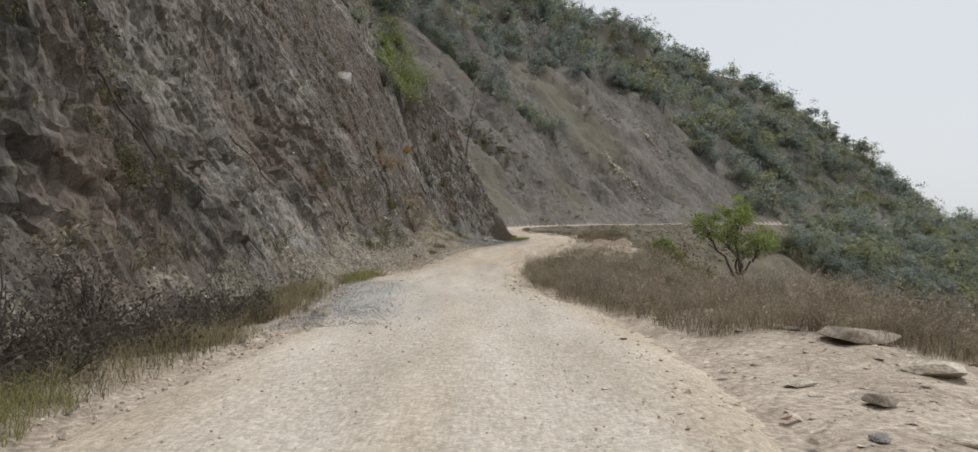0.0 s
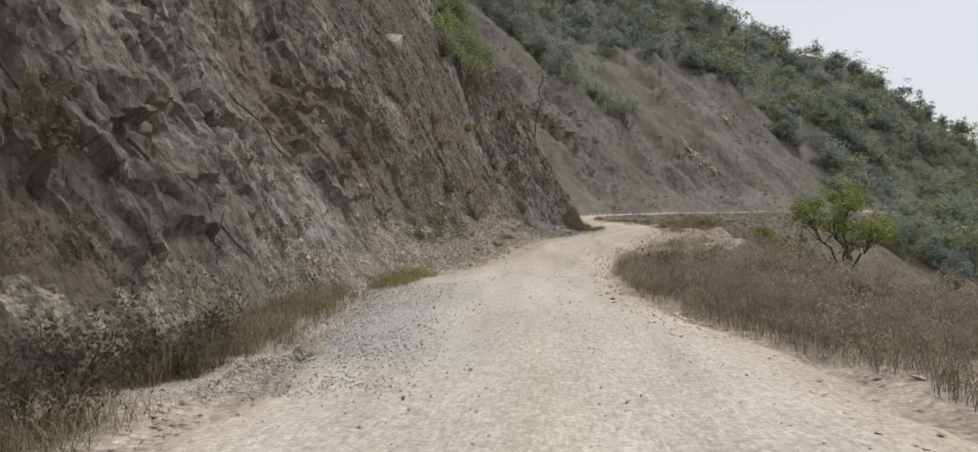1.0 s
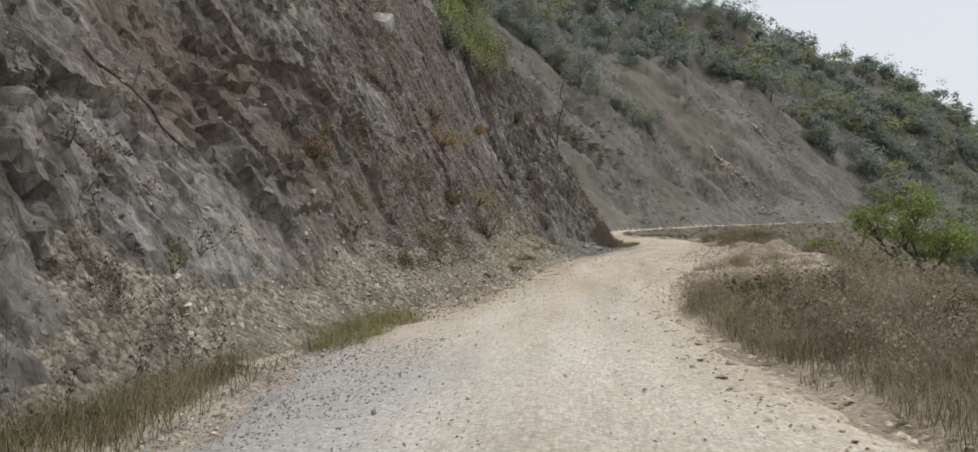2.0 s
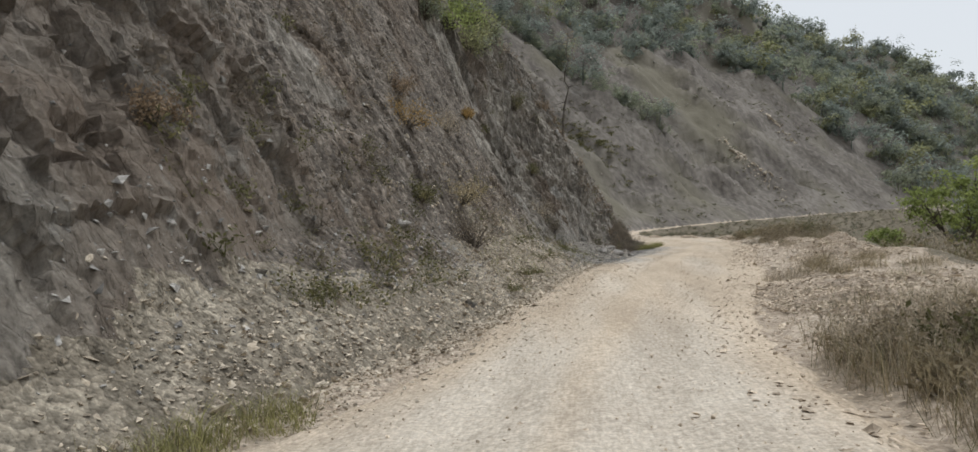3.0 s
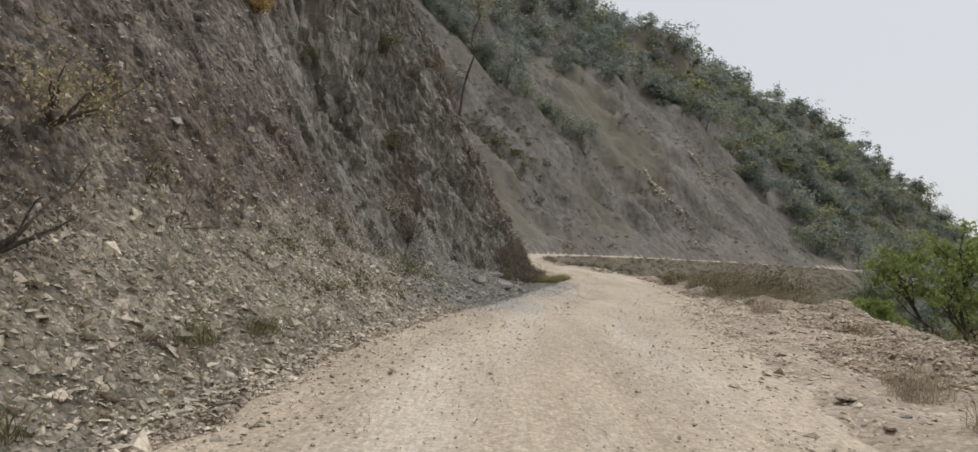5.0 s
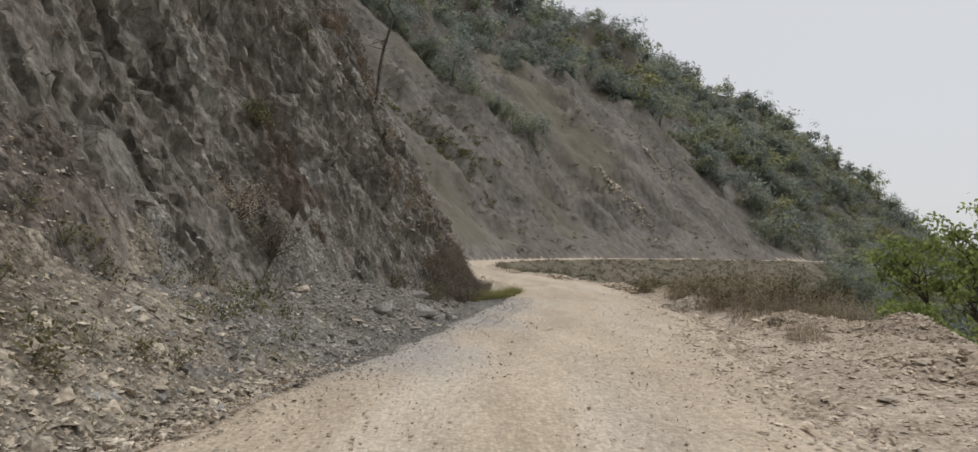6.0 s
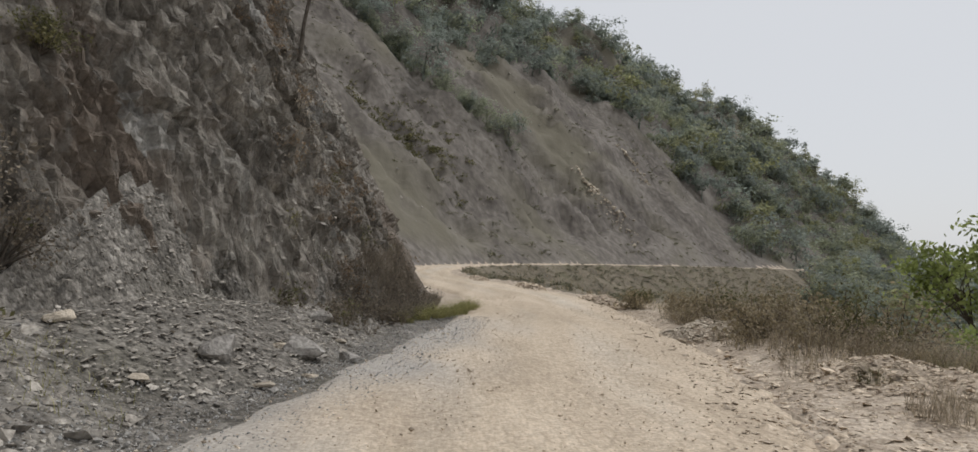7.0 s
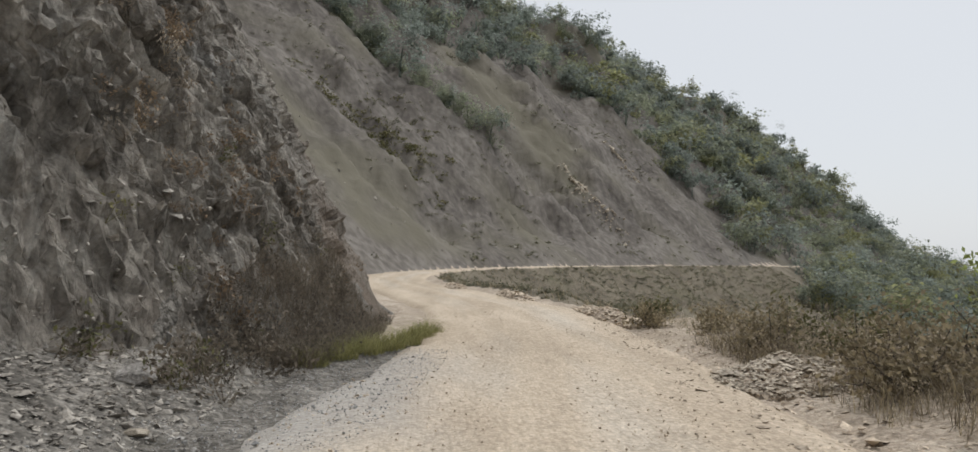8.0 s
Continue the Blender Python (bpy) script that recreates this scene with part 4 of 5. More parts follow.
# thin bare tree on top of the rock nose, a few yellow leaves at its tip
p0 = on_cut(67.4, 8.2)
top = thing("bare_tree", "thin nearly bare tree with yellowing tip on the rock nose", "tree", p0)
wood, r_ = [], np.random.default_rng(4)
pts, piece = limb((0, 0, -.4), (.9, .2, 6.9), .075, .02, .25, 12, r_)
wood.append(piece)
for k in range(16):
    a0 = pts[3 + k % 9]
    ang = r_.uniform(0, 6.28)
    q, piece = limb(a0, a0 + np.array([math.cos(ang), math.sin(ang), r_.uniform(-.05, .35)]) * r_.uniform(.5, 1.1), .018, .006, .08, 5, r_)
    wood.append(piece)
mesh_object("trunk", *merge(wood), M_BARK, top)
c = pts[9:][r_.integers(0, 3, 150)] + r_.normal(size=(150, 3)) * np.array([.4, .4, .6])
mesh_object("crown", *leaf_quads(c, .08, .3, r_, 1.4), M_GOLD, top, smooth=False)

# ---------------------------------------------------------------- loose rock
shapes = [stone_shape(300 + i, f) for i, f in enumerate((.45, .6, .35, .7, .5, .4))]
meshes = []
for i, (v, f) in enumerate(shapes):
    ob = mesh_object("rock", v, f, M_BLOCK if i in (1, 3) else M_STONE, smooth=False)
    meshes.append(ob.data)
    bpy.data.objects.remove(ob)


def rock(label, x, y, size, shape=0, turn=0.0, sink=.12, z=None, group="loose rocks beside the road", tilt=0.0, flat=1.0):
    ob = new("rock", meshes[shape])
    zz = float(surface(x, y)[0]) if z is None else z
    ob.matrix_world = pose(x, y, zz + size * flat * (.24 - sink), tilt, 0, turn) @ Matrix.Diagonal((size, size, size * flat, 1))
    return tagged(ob, label, "rock", group)


SLAB = "flat pale broken rock slab lying on the dirt verge"
for x, y, s, k, t, fl in ((4.75, 9.0, .95, 0, 8, .75), (4.8, 7.6, .80, 5, -8, .75), (3.05, 6.95, .34, 2, 40, .6), (3.4, 6.1, .30, 0, 20, 1.3),
                          (3.55, 5.2, .60, 2, -20, .5), (4.3, 10.0, .28, 5, 0, .8), (2.55, 7.7, .16, 2, 50, .7), (5.6, 9.8, .4, 2, 70, .7), (5.9, 8.2, .35, 0, 120, .7)):
    rock(SLAB, x, y, s, k, t, flat=fl)
rock("small brown rock at the edge of the gravel", -3.35, 14.3, .5, 4, 20)
BLOCK = "angular grey boulder fallen at the foot of the rock face"
for x, y, s, k, t in ((-.4, 53.9, .72, 3, 30), (.38, 55.5, .85, 1, -10), (1.05, 55.8, .34, 1, 60), (.2, 58.6, .5, 3, 100), (.75, 57.2, .28, 5, 10),
                      (.15, 55.5, .4, 0, 45), (.3, 53.4, .26, 2, 15), (-1.9, 53.2, .35, 4, 75), (.75, 54.1, .22, 0, 33), (-.7, 52.4, .3, 2, 140)):
    rock(BLOCK, x, y, s, k, t)
rock("large rounded grey boulder perched on the cut slope", *on_cut(37.5, 9.6)[:2], 1.7, 3, 25, z=on_cut(37.5, 9.6)[2], sink=.28)
rock("pale block of stone lodged in the scree", *on_cut(33.5, 2.0)[:2], .4, 1, 25, z=on_cut(33.5, 2.0)[2], sink=.1)

fines = [grit(430 + i, f) for i, f in enumerate((.5, .7, .4, .6, .8, .45))]
flags = [grit(460 + i, f) for i, f in enumerate((.16, .24, .2, .3, .18, .26))]
pebbles = [ico(400 + i, f) for i, f in enumerate((.3, .4, .2, .35, .5, .25, .28, .45))]
rnd = np.random.default_rng(21)
# scree at the foot of the cutting
n = 24000
y = np.clip(rnd.normal(40, 10, n), 21, 61)
scree_y = y
d = np.abs(rnd.normal(0, 1.6, n)) - .5
row = row_at(y)
pts = cut_face(row, np.maximum(d, 0))
k = row.astype(int)
off = (col(row, 3) + col(row, 4) + d)
low = d < 0
pts[low, 0], pts[low, 1] = (col(row, 0) + LEFT[k, 0] * off)[low], (col(row, 1) + LEFT[k, 1] * off)[low]
pts[low, 2] = land(pts[low, 0], pts[low, 1])
sizes = (rnd.lognormal(-3.15, .55, n) * (1 - .4 * ease(44, 50, y))).clip(.02, .3)
grey = (y + 2 * rnd.normal(size=n) > 47) | ((y < 36) & (d > 1.0 + .35 * rnd.normal(size=n)))
scree = stuff("scree", strew(fines + flags, pts[~grey], sizes[~grey] * 1.15, rnd, .45), M_SCREESTONE, "loose angular tan scree heaped below the rock cutting", "scree")
stuff("scree", strew(fines + flags, pts[grey], sizes[grey] * 1.15, rnd, .45), M_GREYSTONE, "loose grey rubble lying below the broken rock", "scree")
# pale flakes where the scree runs out onto the road
n = 11000
y = rnd.uniform(25, 48, n)
d = rnd.normal(0, .75, n)
row = row_at(y)
foot = cut_face(row, np.maximum(d, 0))
k = row.astype(int)
off = col(row, 3) + col(row, 4) + d
low = d < 0
foot[low, 0], foot[low, 1] = (col(row, 0) + LEFT[k, 0] * off)[low], (col(row, 1) + LEFT[k, 1] * off)[low]
foot[low, 2] = land(foot[low, 0], foot[low, 1]) + .05
stuff("scree", strew(flags, foot, (rnd.lognormal(-3.15, .5, n) * (1 - .35 * ease(0, -1.2, d))).clip(.015, .16), rnd, .3), M_STONE, "pale flat stone flakes spilling from the scree onto the road's edge", "scree")
# the larger pieces lie singly on it
flakes = []
for i in range(6):
    ob = mesh_object("stone", *ico(450 + i, (.18, .24, .3, .2, .26, .16)[i]), M_SCREESTONE, smooth=False)
    flakes.append(ob.data)
    bpy.data.objects.remove(ob)
y = scree_y
big = rnd.choice(np.where((y > 24) & (y < 48))[0], 290, replace=False)
for i, (j, sz) in enumerate(zip(big, (rnd.lognormal(-2.3, .35, 290) * (1 - .25 * ease(44, 50, y[big]))).clip(.06, .22))):
    ob = new("stone", flakes[i % 6])
    ob.parent = scree
    ob.matrix_world = Matrix.Translation(pts[j]) @ Euler(rnd.normal(size=3) * (.45, .45, 3)).to_matrix().to_4x4() @ Matrix.Diagonal((sz, sz, sz, 1))
# rubble strewn below the nose and small stones on the earth slope above the scree
y = rnd.uniform(47, 62, 5200)
p = cut_face(row_at(y), np.abs(rnd.normal(0, 1.4, 5200)))
stuff("rubble", strew(fines + flags, p, rnd.lognormal(-2.95, .6, 5200).clip(.02, .34), rnd, .4), M_RUBBLE, "grey-brown broken rubble strewn below the rock nose", "rubble")
y = rnd.uniform(31.5, 47, 6500)
p = cut_face(row_at(y), rnd.uniform(1.2, 8.5, 6500))
stuff("scree", strew(fines + flags, p, rnd.lognormal(-3.05, .5, 6500).clip(.02, .24), rnd, .5), M_RUBBLE, "small grey-brown stones lying on the steep earth slope", "scree")
# grey gravel washed down from the cutting
pts = np.concatenate([spread_points(26000, 12, 23, 1, -2.6, .7, rnd), spread_points(10000, 47, 63, 1, -1.1, 1.2, rnd)])
g_row2, g_off2 = nearest(pts[:, 0], pts[:, 1])
thin = rnd.random(len(pts)) < .9 * ease(-2.4, .2, g_off2 - col(g_row2, 3)) + .25 * layers(pts[:, 0] / 1.5, pts[:, 1] / 3, 99, 3)
pts[:, 2] = surface(pts[:, 0], pts[:, 1]) + .046 * (g_off2 < col(g_row2, 3))
pts = pts[thin]
stuff("gravel", strew(fines, pts, rnd.lognormal(-4.0, .45, len(pts)).clip(.01, .1), rnd, .4), M_GRIT, "fine blue-grey gravel washed onto the road's uphill edge", "gravel")
# left verge gravel
pts = spread_points(5200, 2, 50, 1, -.6, 1.9, rnd)
stuff("gravel", strew(fines, pts, rnd.lognormal(-3.1, .45, len(pts)).clip(.015, .2), rnd, .4), M_STONE, "loose gravel along the uphill edge of the road", "gravel")
pts = np.concatenate([spread_points(2200, 2, 15, -1, -.8, 4.6, rnd), spread_points(17000, 27.5, 68, -1, -.9, 4.4, rnd), spread_points(11000, 43, 57, -1, -.7, 4.4, rnd), spread_points(1500, 15, 27, -1, -.9, .4, rnd)])
v_row, v_off = nearest(pts[:, 0], pts[:, 1])
far_out = ease(-.6, 1.6, -v_off - col(v_row, 3))
pts[:, 2] += .045 * (-v_off < col(v_row, 3))
pts = pts[rnd.random(len(pts)) < .35 + .65 * far_out]
stuff("gravel", strew(flags, pts, rnd.lognormal(-3.0, .5, len(pts)).clip(.02, .22), rnd, .16), M_TANSTONE, "loose flat flakes of broken tan stone on the outer verge", "gravel")
# stones lying on the road itself
pts = np.concatenate([spread_points(8000, 3, 72, 1, -5.4, -.1, rnd), spread_points(6000, 28, 60, 1, -5.4, -.1, rnd)])
pts[:, 2] = land(pts[:, 0], pts[:, 1]) + .046
stuff("gravel", strew(fines, pts, rnd.lognormal(-3.95, .5, len(pts)).clip(.01, .08), rnd, .3), M_TANSTONE, "small loose stones pressed into the road surface", "gravel")


def heap(label, x, y, rx, ry, h, n, seed, size, mat=M_TANSTONE, soil=M_GROUND):
    """A heap of broken stone: stones piled on a low mound."""
    rnd = np.random.default_rng(seed)
    a, r = rnd.uniform(0, 2 * math.pi, n), np.sqrt(rnd.random(n))
    px, py = x + rx * r * np.cos(a), y + ry * r * np.sin(a)
    lump = lambda ax, ay, r: h * np.clip(1 - r ** 1.5, -.3, 1) * (.85 + .45 * layers(ax / .7, ay / .7, seed, 3))
    pz = surface(px, py) + lump(px, py, r) + .01
    v, f = strew(flags, np.stack([px, py, pz], 1), rnd.lognormal(math.log(size * 1.05), .45, n).clip(.02, .24), rnd, .2)
    gx, gy = np.meshgrid(np.linspace(-1, 1, 31), np.linspace(-1, 1, 31), indexing="ij")
    rr = np.hypot(gx, gy) * 1.1
    qx, qy = x + rx * 1.1 * gx, y + ry * 1.1 * gy
    qz = surface(qx, qy).reshape(qx.shape) + lump(qx, qy, rr) - .02 - .3 * (rr > 1)
    ob = tagged(thing("rubble_heap", label, "rubble heap", (0, 0, 0), "heaps on the verge"))
    mesh_object("mound", np.stack([qx, qy, qz], -1).reshape(-1, 3), sheet_faces(31, 31), soil, ob)
    tagged(mesh_object("stone_layer", v, f, mat, ob, smooth=False), kind="stuff")
    return ob


heap("heap of pale broken stone on the outer verge", 8.3, 59.6, 1.1, 1.2, .34, 2600, 1, .05, M_STONE)
heap("long low heap of gravel along the outer verge", 8.4, 53.6, 1.1, 1.6, .25, 2000, 2, .05)
heap("low heap of tipped stone at the verge's edge", 9.9, 52.3, 1.2, 1.5, .34, 2600, 3, .045)
heap("fan of grey rubble fallen below the rock nose", -.9, 55.6, 1.5, 3.6, .16, 2600, 10, .05, M_RUBBLE, M_RUBBLESOIL)
heap("low bank of stones edging the bend", 8.6, 70.5, .6, 3.4, .22, 700, 4, .1)
heap("low bank of stones edging the bend", 7.2, 79.5, .6, 3.4, .25, 700, 7, .1)
heap("low bank of stones edging the bend", 5.2, 87.5, .6, 3.0, .25, 600, 5, .1)
heap("broad heap of flat broken stone on the outer verge", 4.3, 32.4, 2.3, 4.4, .32, 12000, 6, .045)
heap("heap of flat broken stone on the outer verge", 6.9, 42.6, 1.6, 2.4, .34, 6000, 8, .045)
heap("low heap of flat broken stone on the outer verge", 8.0, 47.6, 1.5, 1.8, .35, 2200, 9, .06)

# ---------------------------------------------------------------- grass and weeds
def fine_tuft(seed):
    """A wiry tuft about 1 m across: thin twigs and tiny leaves."""
    r = np.random.default_rng(seed)
    pieces, ends = [], []
    for k in range(10):
        e = r.normal(size=3) * np.array([.32, .32, .2]) + np.array([0, 0, .28])
        pieces.append(tube(np.linspace((0, 0, -.1), e, 3) + r.normal(size=(3, 3)) * .03, np.linspace(.014, .004, 3), 3))
        ends.append(e)
    c = np.array(ends)[r.integers(0, 10, 75)] + r.normal(size=(75, 3)) * .14
    pieces.append(leaf_quads(c, .085, .2, r, 1.7))
    return merge(pieces)


fine_tufts = [fine_tuft(270 + i) for i in range(5)]
dry = [weed(500 + i, 1.0) for i in range(6)]
rnd = np.random.default_rng(31)
def patchy(p, low=-.35):
    """Thin the points out into patches."""
    return p[layers(p[:, 0] / 1.7, p[:, 1] / 1.7, 111, 3) > low]


def outward(p):
    """How far each point is out from the road, 0 at its edge to 1 three metres off."""
    row, off = nearest(p[:, 0], p[:, 1])
    return ease(0, 3, np.abs(off) - col(row, 3))


pts = patchy(np.concatenate([spread_points(520, 14, 22, -1, .5, 6, rnd), spread_points(560, 21, 28, -1, .25, 4.5, rnd), spread_points(420, 9.5, 14.5, -1, 2.8, 8, rnd), spread_points(160, 32, 50, -1, 4.8, 7.5, rnd), spread_points(480, 56, 66, -1, .9, 6, rnd)]))
tall = (.3 + .6 * outward(pts) + .3 * ease(20, 23, pts[:, 1]) * (pts[:, 1] < 30)) * (1 + .35 * layers(pts[:, 0] / 2.5, pts[:, 1] / 2.5, 112, 2))
tall = np.minimum(tall, .72)
stuff("dry_weeds", strew(dry, pts, tall * rnd.uniform(.7, 1.1, len(pts)), rnd, .2), M_DRY, "tall dry brown weeds with pale seed heads on the outer verge", "weeds")
base = patchy(np.concatenate([spread_points(26000, 13.5, 27.5, -1, 0, 6, rnd), spread_points(900, 30, 50, -1, 3.5, 7, rnd), spread_points(9000, 55.5, 68, -1, .9, 6, rnd), spread_points(5000, 27.5, 36, -1, .3, 3.2, rnd), spread_points(5000, 9.8, 14.2, -1, 2.6, 8, rnd)]), -.5)
tall = (.16 + .32 * outward(base) + .22 * ease(20, 23, base[:, 1]) * (base[:, 1] < 30)) * (1 + .5 * layers(base[:, 0] / 2, base[:, 1] / 2, 113, 2))
tall = np.minimum(tall, .48)
part_ = rnd.random(len(base)) < .3
stuff("dry_grass", blades(base[~part_], (tall * rnd.uniform(.4, 1.2, len(base)))[~part_], .0065, 1.0, rnd), M_DRY, "dry brown grass along the road's outer edge", "grass")
stuff("dry_grass", blades(base[part_], (tall * rnd.uniform(.4, 1.2, len(base)))[part_], .0065, 1.0, rnd), M_DRYGREEN, "half-green grass along the road's outer edge", "grass")
thick = spread_points(11000, 20.5, 29, -1, .2, 4.6, rnd)
ends = ease(20.5, 23, thick[:, 1]) * (1 - ease(26.5, 29, thick[:, 1])) + .3 * layers(thick[:, 0] / 1.2, thick[:, 1] / 1.2, 117, 3)
thick = thick[ends > rnd.random(len(thick))]
stuff("dry_grass", blades(thick, rnd.uniform(.2, .66, len(thick)), .0065, .8, rnd), M_TAWNY, "thick stand of dry olive-brown grass beside the road", "grass")
def first_stand(n):
    """Ground points where the weeds begin beside the bare verge, drawing closer to the road further on."""
    p = spread_points(n, 8.6, 21.5, -1, .25, 7.5, rnd)
    row, off = nearest(p[:, 0], p[:, 1])
    return p[-off - col(row, 3) > .3 + np.maximum(11.4 - p[:, 1], 0) * .85 + .25 * layers(p[:, 0] / .9, p[:, 1] / .9, 118, 3)]


near_grass = first_stand(34000)
part_ = rnd.random(len(near_grass)) < .55
for half, mat, what in ((part_, M_TAWNY, "tawny"), (~part_, M_BROWN, "dull brown")):
    stuff("dry_grass", blades(near_grass[half], rnd.uniform(.15, .5, half.sum()), .0065, .9, rnd), mat, f"thick {what} grass beside the bare verge", "grass")
brush = spread_points(16000, 55.2, 64, -1, .5, 5.5, rnd)
brush = brush[(np.hypot(brush[:, 0] - 8.25, brush[:, 1] - 59.7) > 1.0) & (layers(brush[:, 0] / 1.1, brush[:, 1] / 1.1, 119, 3) > -.45)]
part_ = rnd.random(len(brush)) < .6
stuff("dry_grass", blades(brush[part_], rnd.uniform(.15, .5, part_.sum()), .0075, 1.0, rnd), M_TAWNY, "rank tawny grass and brush on the outer verge", "grass")
stuff("dry_grass", blades(brush[~part_], rnd.uniform(.12, .45, (~part_).sum()), .0075, 1.0, rnd), M_BROWN, "dull brown grass and brush on the outer verge", "grass")
near_weeds = np.concatenate([first_stand(760), spread_points(260, 55.4, 63, -1, .7, 5, rnd)])
stuff("dry_weeds", strew(dry, near_weeds, rnd.uniform(.35, .75, len(near_weeds)), rnd, .2), M_DRY, "tall dry weeds with pale seed heads beside the bare verge", "weeds")
nose_grass = spread_points(8000, 60.5, 68, 1, .75, 2.2, rnd)
nose_grass[:, 2] = surface(nose_grass[:, 0], nose_grass[:, 1])
stuff("dry_grass", blades(nose_grass, rnd.uniform(.15, .5, len(nose_grass)), .0075, .8, rnd), M_BROWN, "dense dark dry grass at the foot of the rock nose", "grass")
pts = np.concatenate([spread_points(110, 1, 21, 1, .8, 2.2, rnd), spread_points(60, 58.5, 66.5, 1, .7, 2.1, rnd)])
pts[:, 2] = surface(pts[:, 0], pts[:, 1])
stuff("dry_weeds", strew(dry, pts, rnd.uniform(.35, .9, len(pts)), rnd, .15), M_DEAD, "dark dead weeds at the foot of the rock face", "weeds")
base = patchy(np.concatenate([spread_points(12000, 1, 26, 1, .2, 1.9, rnd), spread_points(17000, 9, 24, 1, .55, 2.1, rnd)]), -.3)
part_ = rnd.random(len(base)) < .45
stuff("dry_grass", blades(base[part_], rnd.uniform(.08, .42, part_.sum()), .0065, 1.1, rnd), M_DRYGREEN, "half-dry grass at the foot of the rock face", "grass")
stuff("dry_grass", blades(base[~part_], rnd.uniform(.08, .46, (~part_).sum()), .0065, 1.1, rnd), M_TAWNY, "dry tawny grass at the foot of the rock face", "grass")


def tuft(label, x, y, radius, height, n, mat, seed, z=None, lean=1.3):
    rnd = np.random.default_rng(seed)
    a, r = rnd.uniform(0, 2 * math.pi, n), radius * np.sqrt(rnd.random(n))
    px, py = r * np.cos(a), r * np.sin(a)
    place = (x, y, float(surface(x, y)[0])) if z is None else (x, y, z)
    v, f = blades(np.stack([px, py, np.full(n, -.03)], 1), height * rnd.uniform(.25, 1, n) * (1.15 - .6 * r / radius), .007, lean, rnd)
    ob = mesh_object("grass_tuft", v, f, mat, smooth=False)
    ob.location = place
    return tagged(ob, label, "grass tuft", "grass tufts by the road")


for i, (x, y) in enumerate(((1.55, 61.7), (1.95, 62.4), (2.35, 63.0), (2.7, 63.7), (3.0, 64.5), (3.25, 65.3), (3.45, 66.2))):
    tuft("yellow-green grass tuft at the foot of the rock nose", x, y, .34, .5, 700, M_GREENGRASS, 600 + i)
for i, (x, y) in enumerate(((-4.4, 22.6), (-4.3, 23.6), (-4.5, 24.7), (-4.2, 25.6), (-3.9, 5.2), (-4.0, 6.0))):
    tuft("yellow-green grass tuft beside the scree", x, y, .45, .5, 380, M_GREENGRASS, 620 + i)
for i, (x, y) in enumerate(((-2.9, 39.0), (-2.7, 40.4), (-3.0, 36.2), (7.9, 53.3), (9.4, 54.1))):
    tuft("small dry grass tuft growing between the stones", x, y, .3, .38, 260, M_DRYGREEN, 640 + i)

for i, (x, y, r) in enumerate(((3.4, 36.6, .42), (4.1, 37.0, .5), (4.6, 36.5, .35), (5.3, 40.6, .4), (5.7, 41.3, .45), (4.9, 38.6, .35), (7.1, 42.2, .5), (6.4, 39.4, .45), (5.6, 37.6, .5), (7.6, 51.7, .4),
                               (7.4, 46.2, .35), (4.2, 33.6, .3), (3.4, 31.4, .28), (5.0, 31.2, .35), (6.9, 37.6, .5))):
    tuft("wispy olive-brown dry grass tuft on the stony verge", x, y, r, .6, 300, M_TAWNY if i % 3 else M_DRY, 660 + i, lean=1.0)

# shrubs on the cutting: y of the road, height, size, kind
for i, (y, h, s, mat, what) in enumerate((
        (36.9, 1.3, 1.0, M_BROWN, "grey-brown leafless shrub in the scree"), (38.3, 2.5, .85, M_GOLD, "dry shrub with pale golden leaves on the earth slope"),
        (36.9, 4.7, .85, M_AMBER, "amber-leaved shrub high on the earth slope"), (37.8, 5.8, .7, M_RUST, "rust-brown dead shrub on the earth slope"), (45.9, 6.4, .42, M_AMBER, "small amber shrub on the earth slope"),
        (35.3, 2.6, .55, M_DRYGREEN, "dull green shrub on the earth slope"), (41.7, 5.1, .75, M_DRY, "thin shrub with pale dry leaves on the earth slope"), (49.4, 6.4, .4, M_DRYGREEN, "dull green shrub on the rock face"),
        (51.3, 2.3, .9, M_DRY, "thin shrub with pale dry leaves below the rock nose"), (51.7, 1.5, .8, M_BROWN, "grey-brown leafless shrub in the scree"), (53.9, 4.7, .6, M_DRYGREEN, "dull green shrub on the rock face"), (27.3, 3.5, .5, M_RUST, "rust-brown dead shrub on the rock face"),
        (56.0, 8.4, .9, M_DRYGREEN, "dull green shrub on the rock face"), (62.0, 9.2, .7, M_RUST, "orange-brown dead shrub on the rock face"),
        (63.5, 7.6, .7, M_RUST, "orange-brown dead shrub on the rock face"), (64.5, 6.4, .6, M_RUST, "orange-brown dead shrub on the rock face"),
        (10.0, 5.2, .8, M_DRYGREEN, "dull green shrub on the rock face"), (12.5, 2.6, .6, M_DRYGREEN, "dull green shrub on the rock face"))):
    bush("shrub", what, on_cut(y, h), s, mat, 2600, .034, 700 + i, "shrub", "shrubs on the rock face")
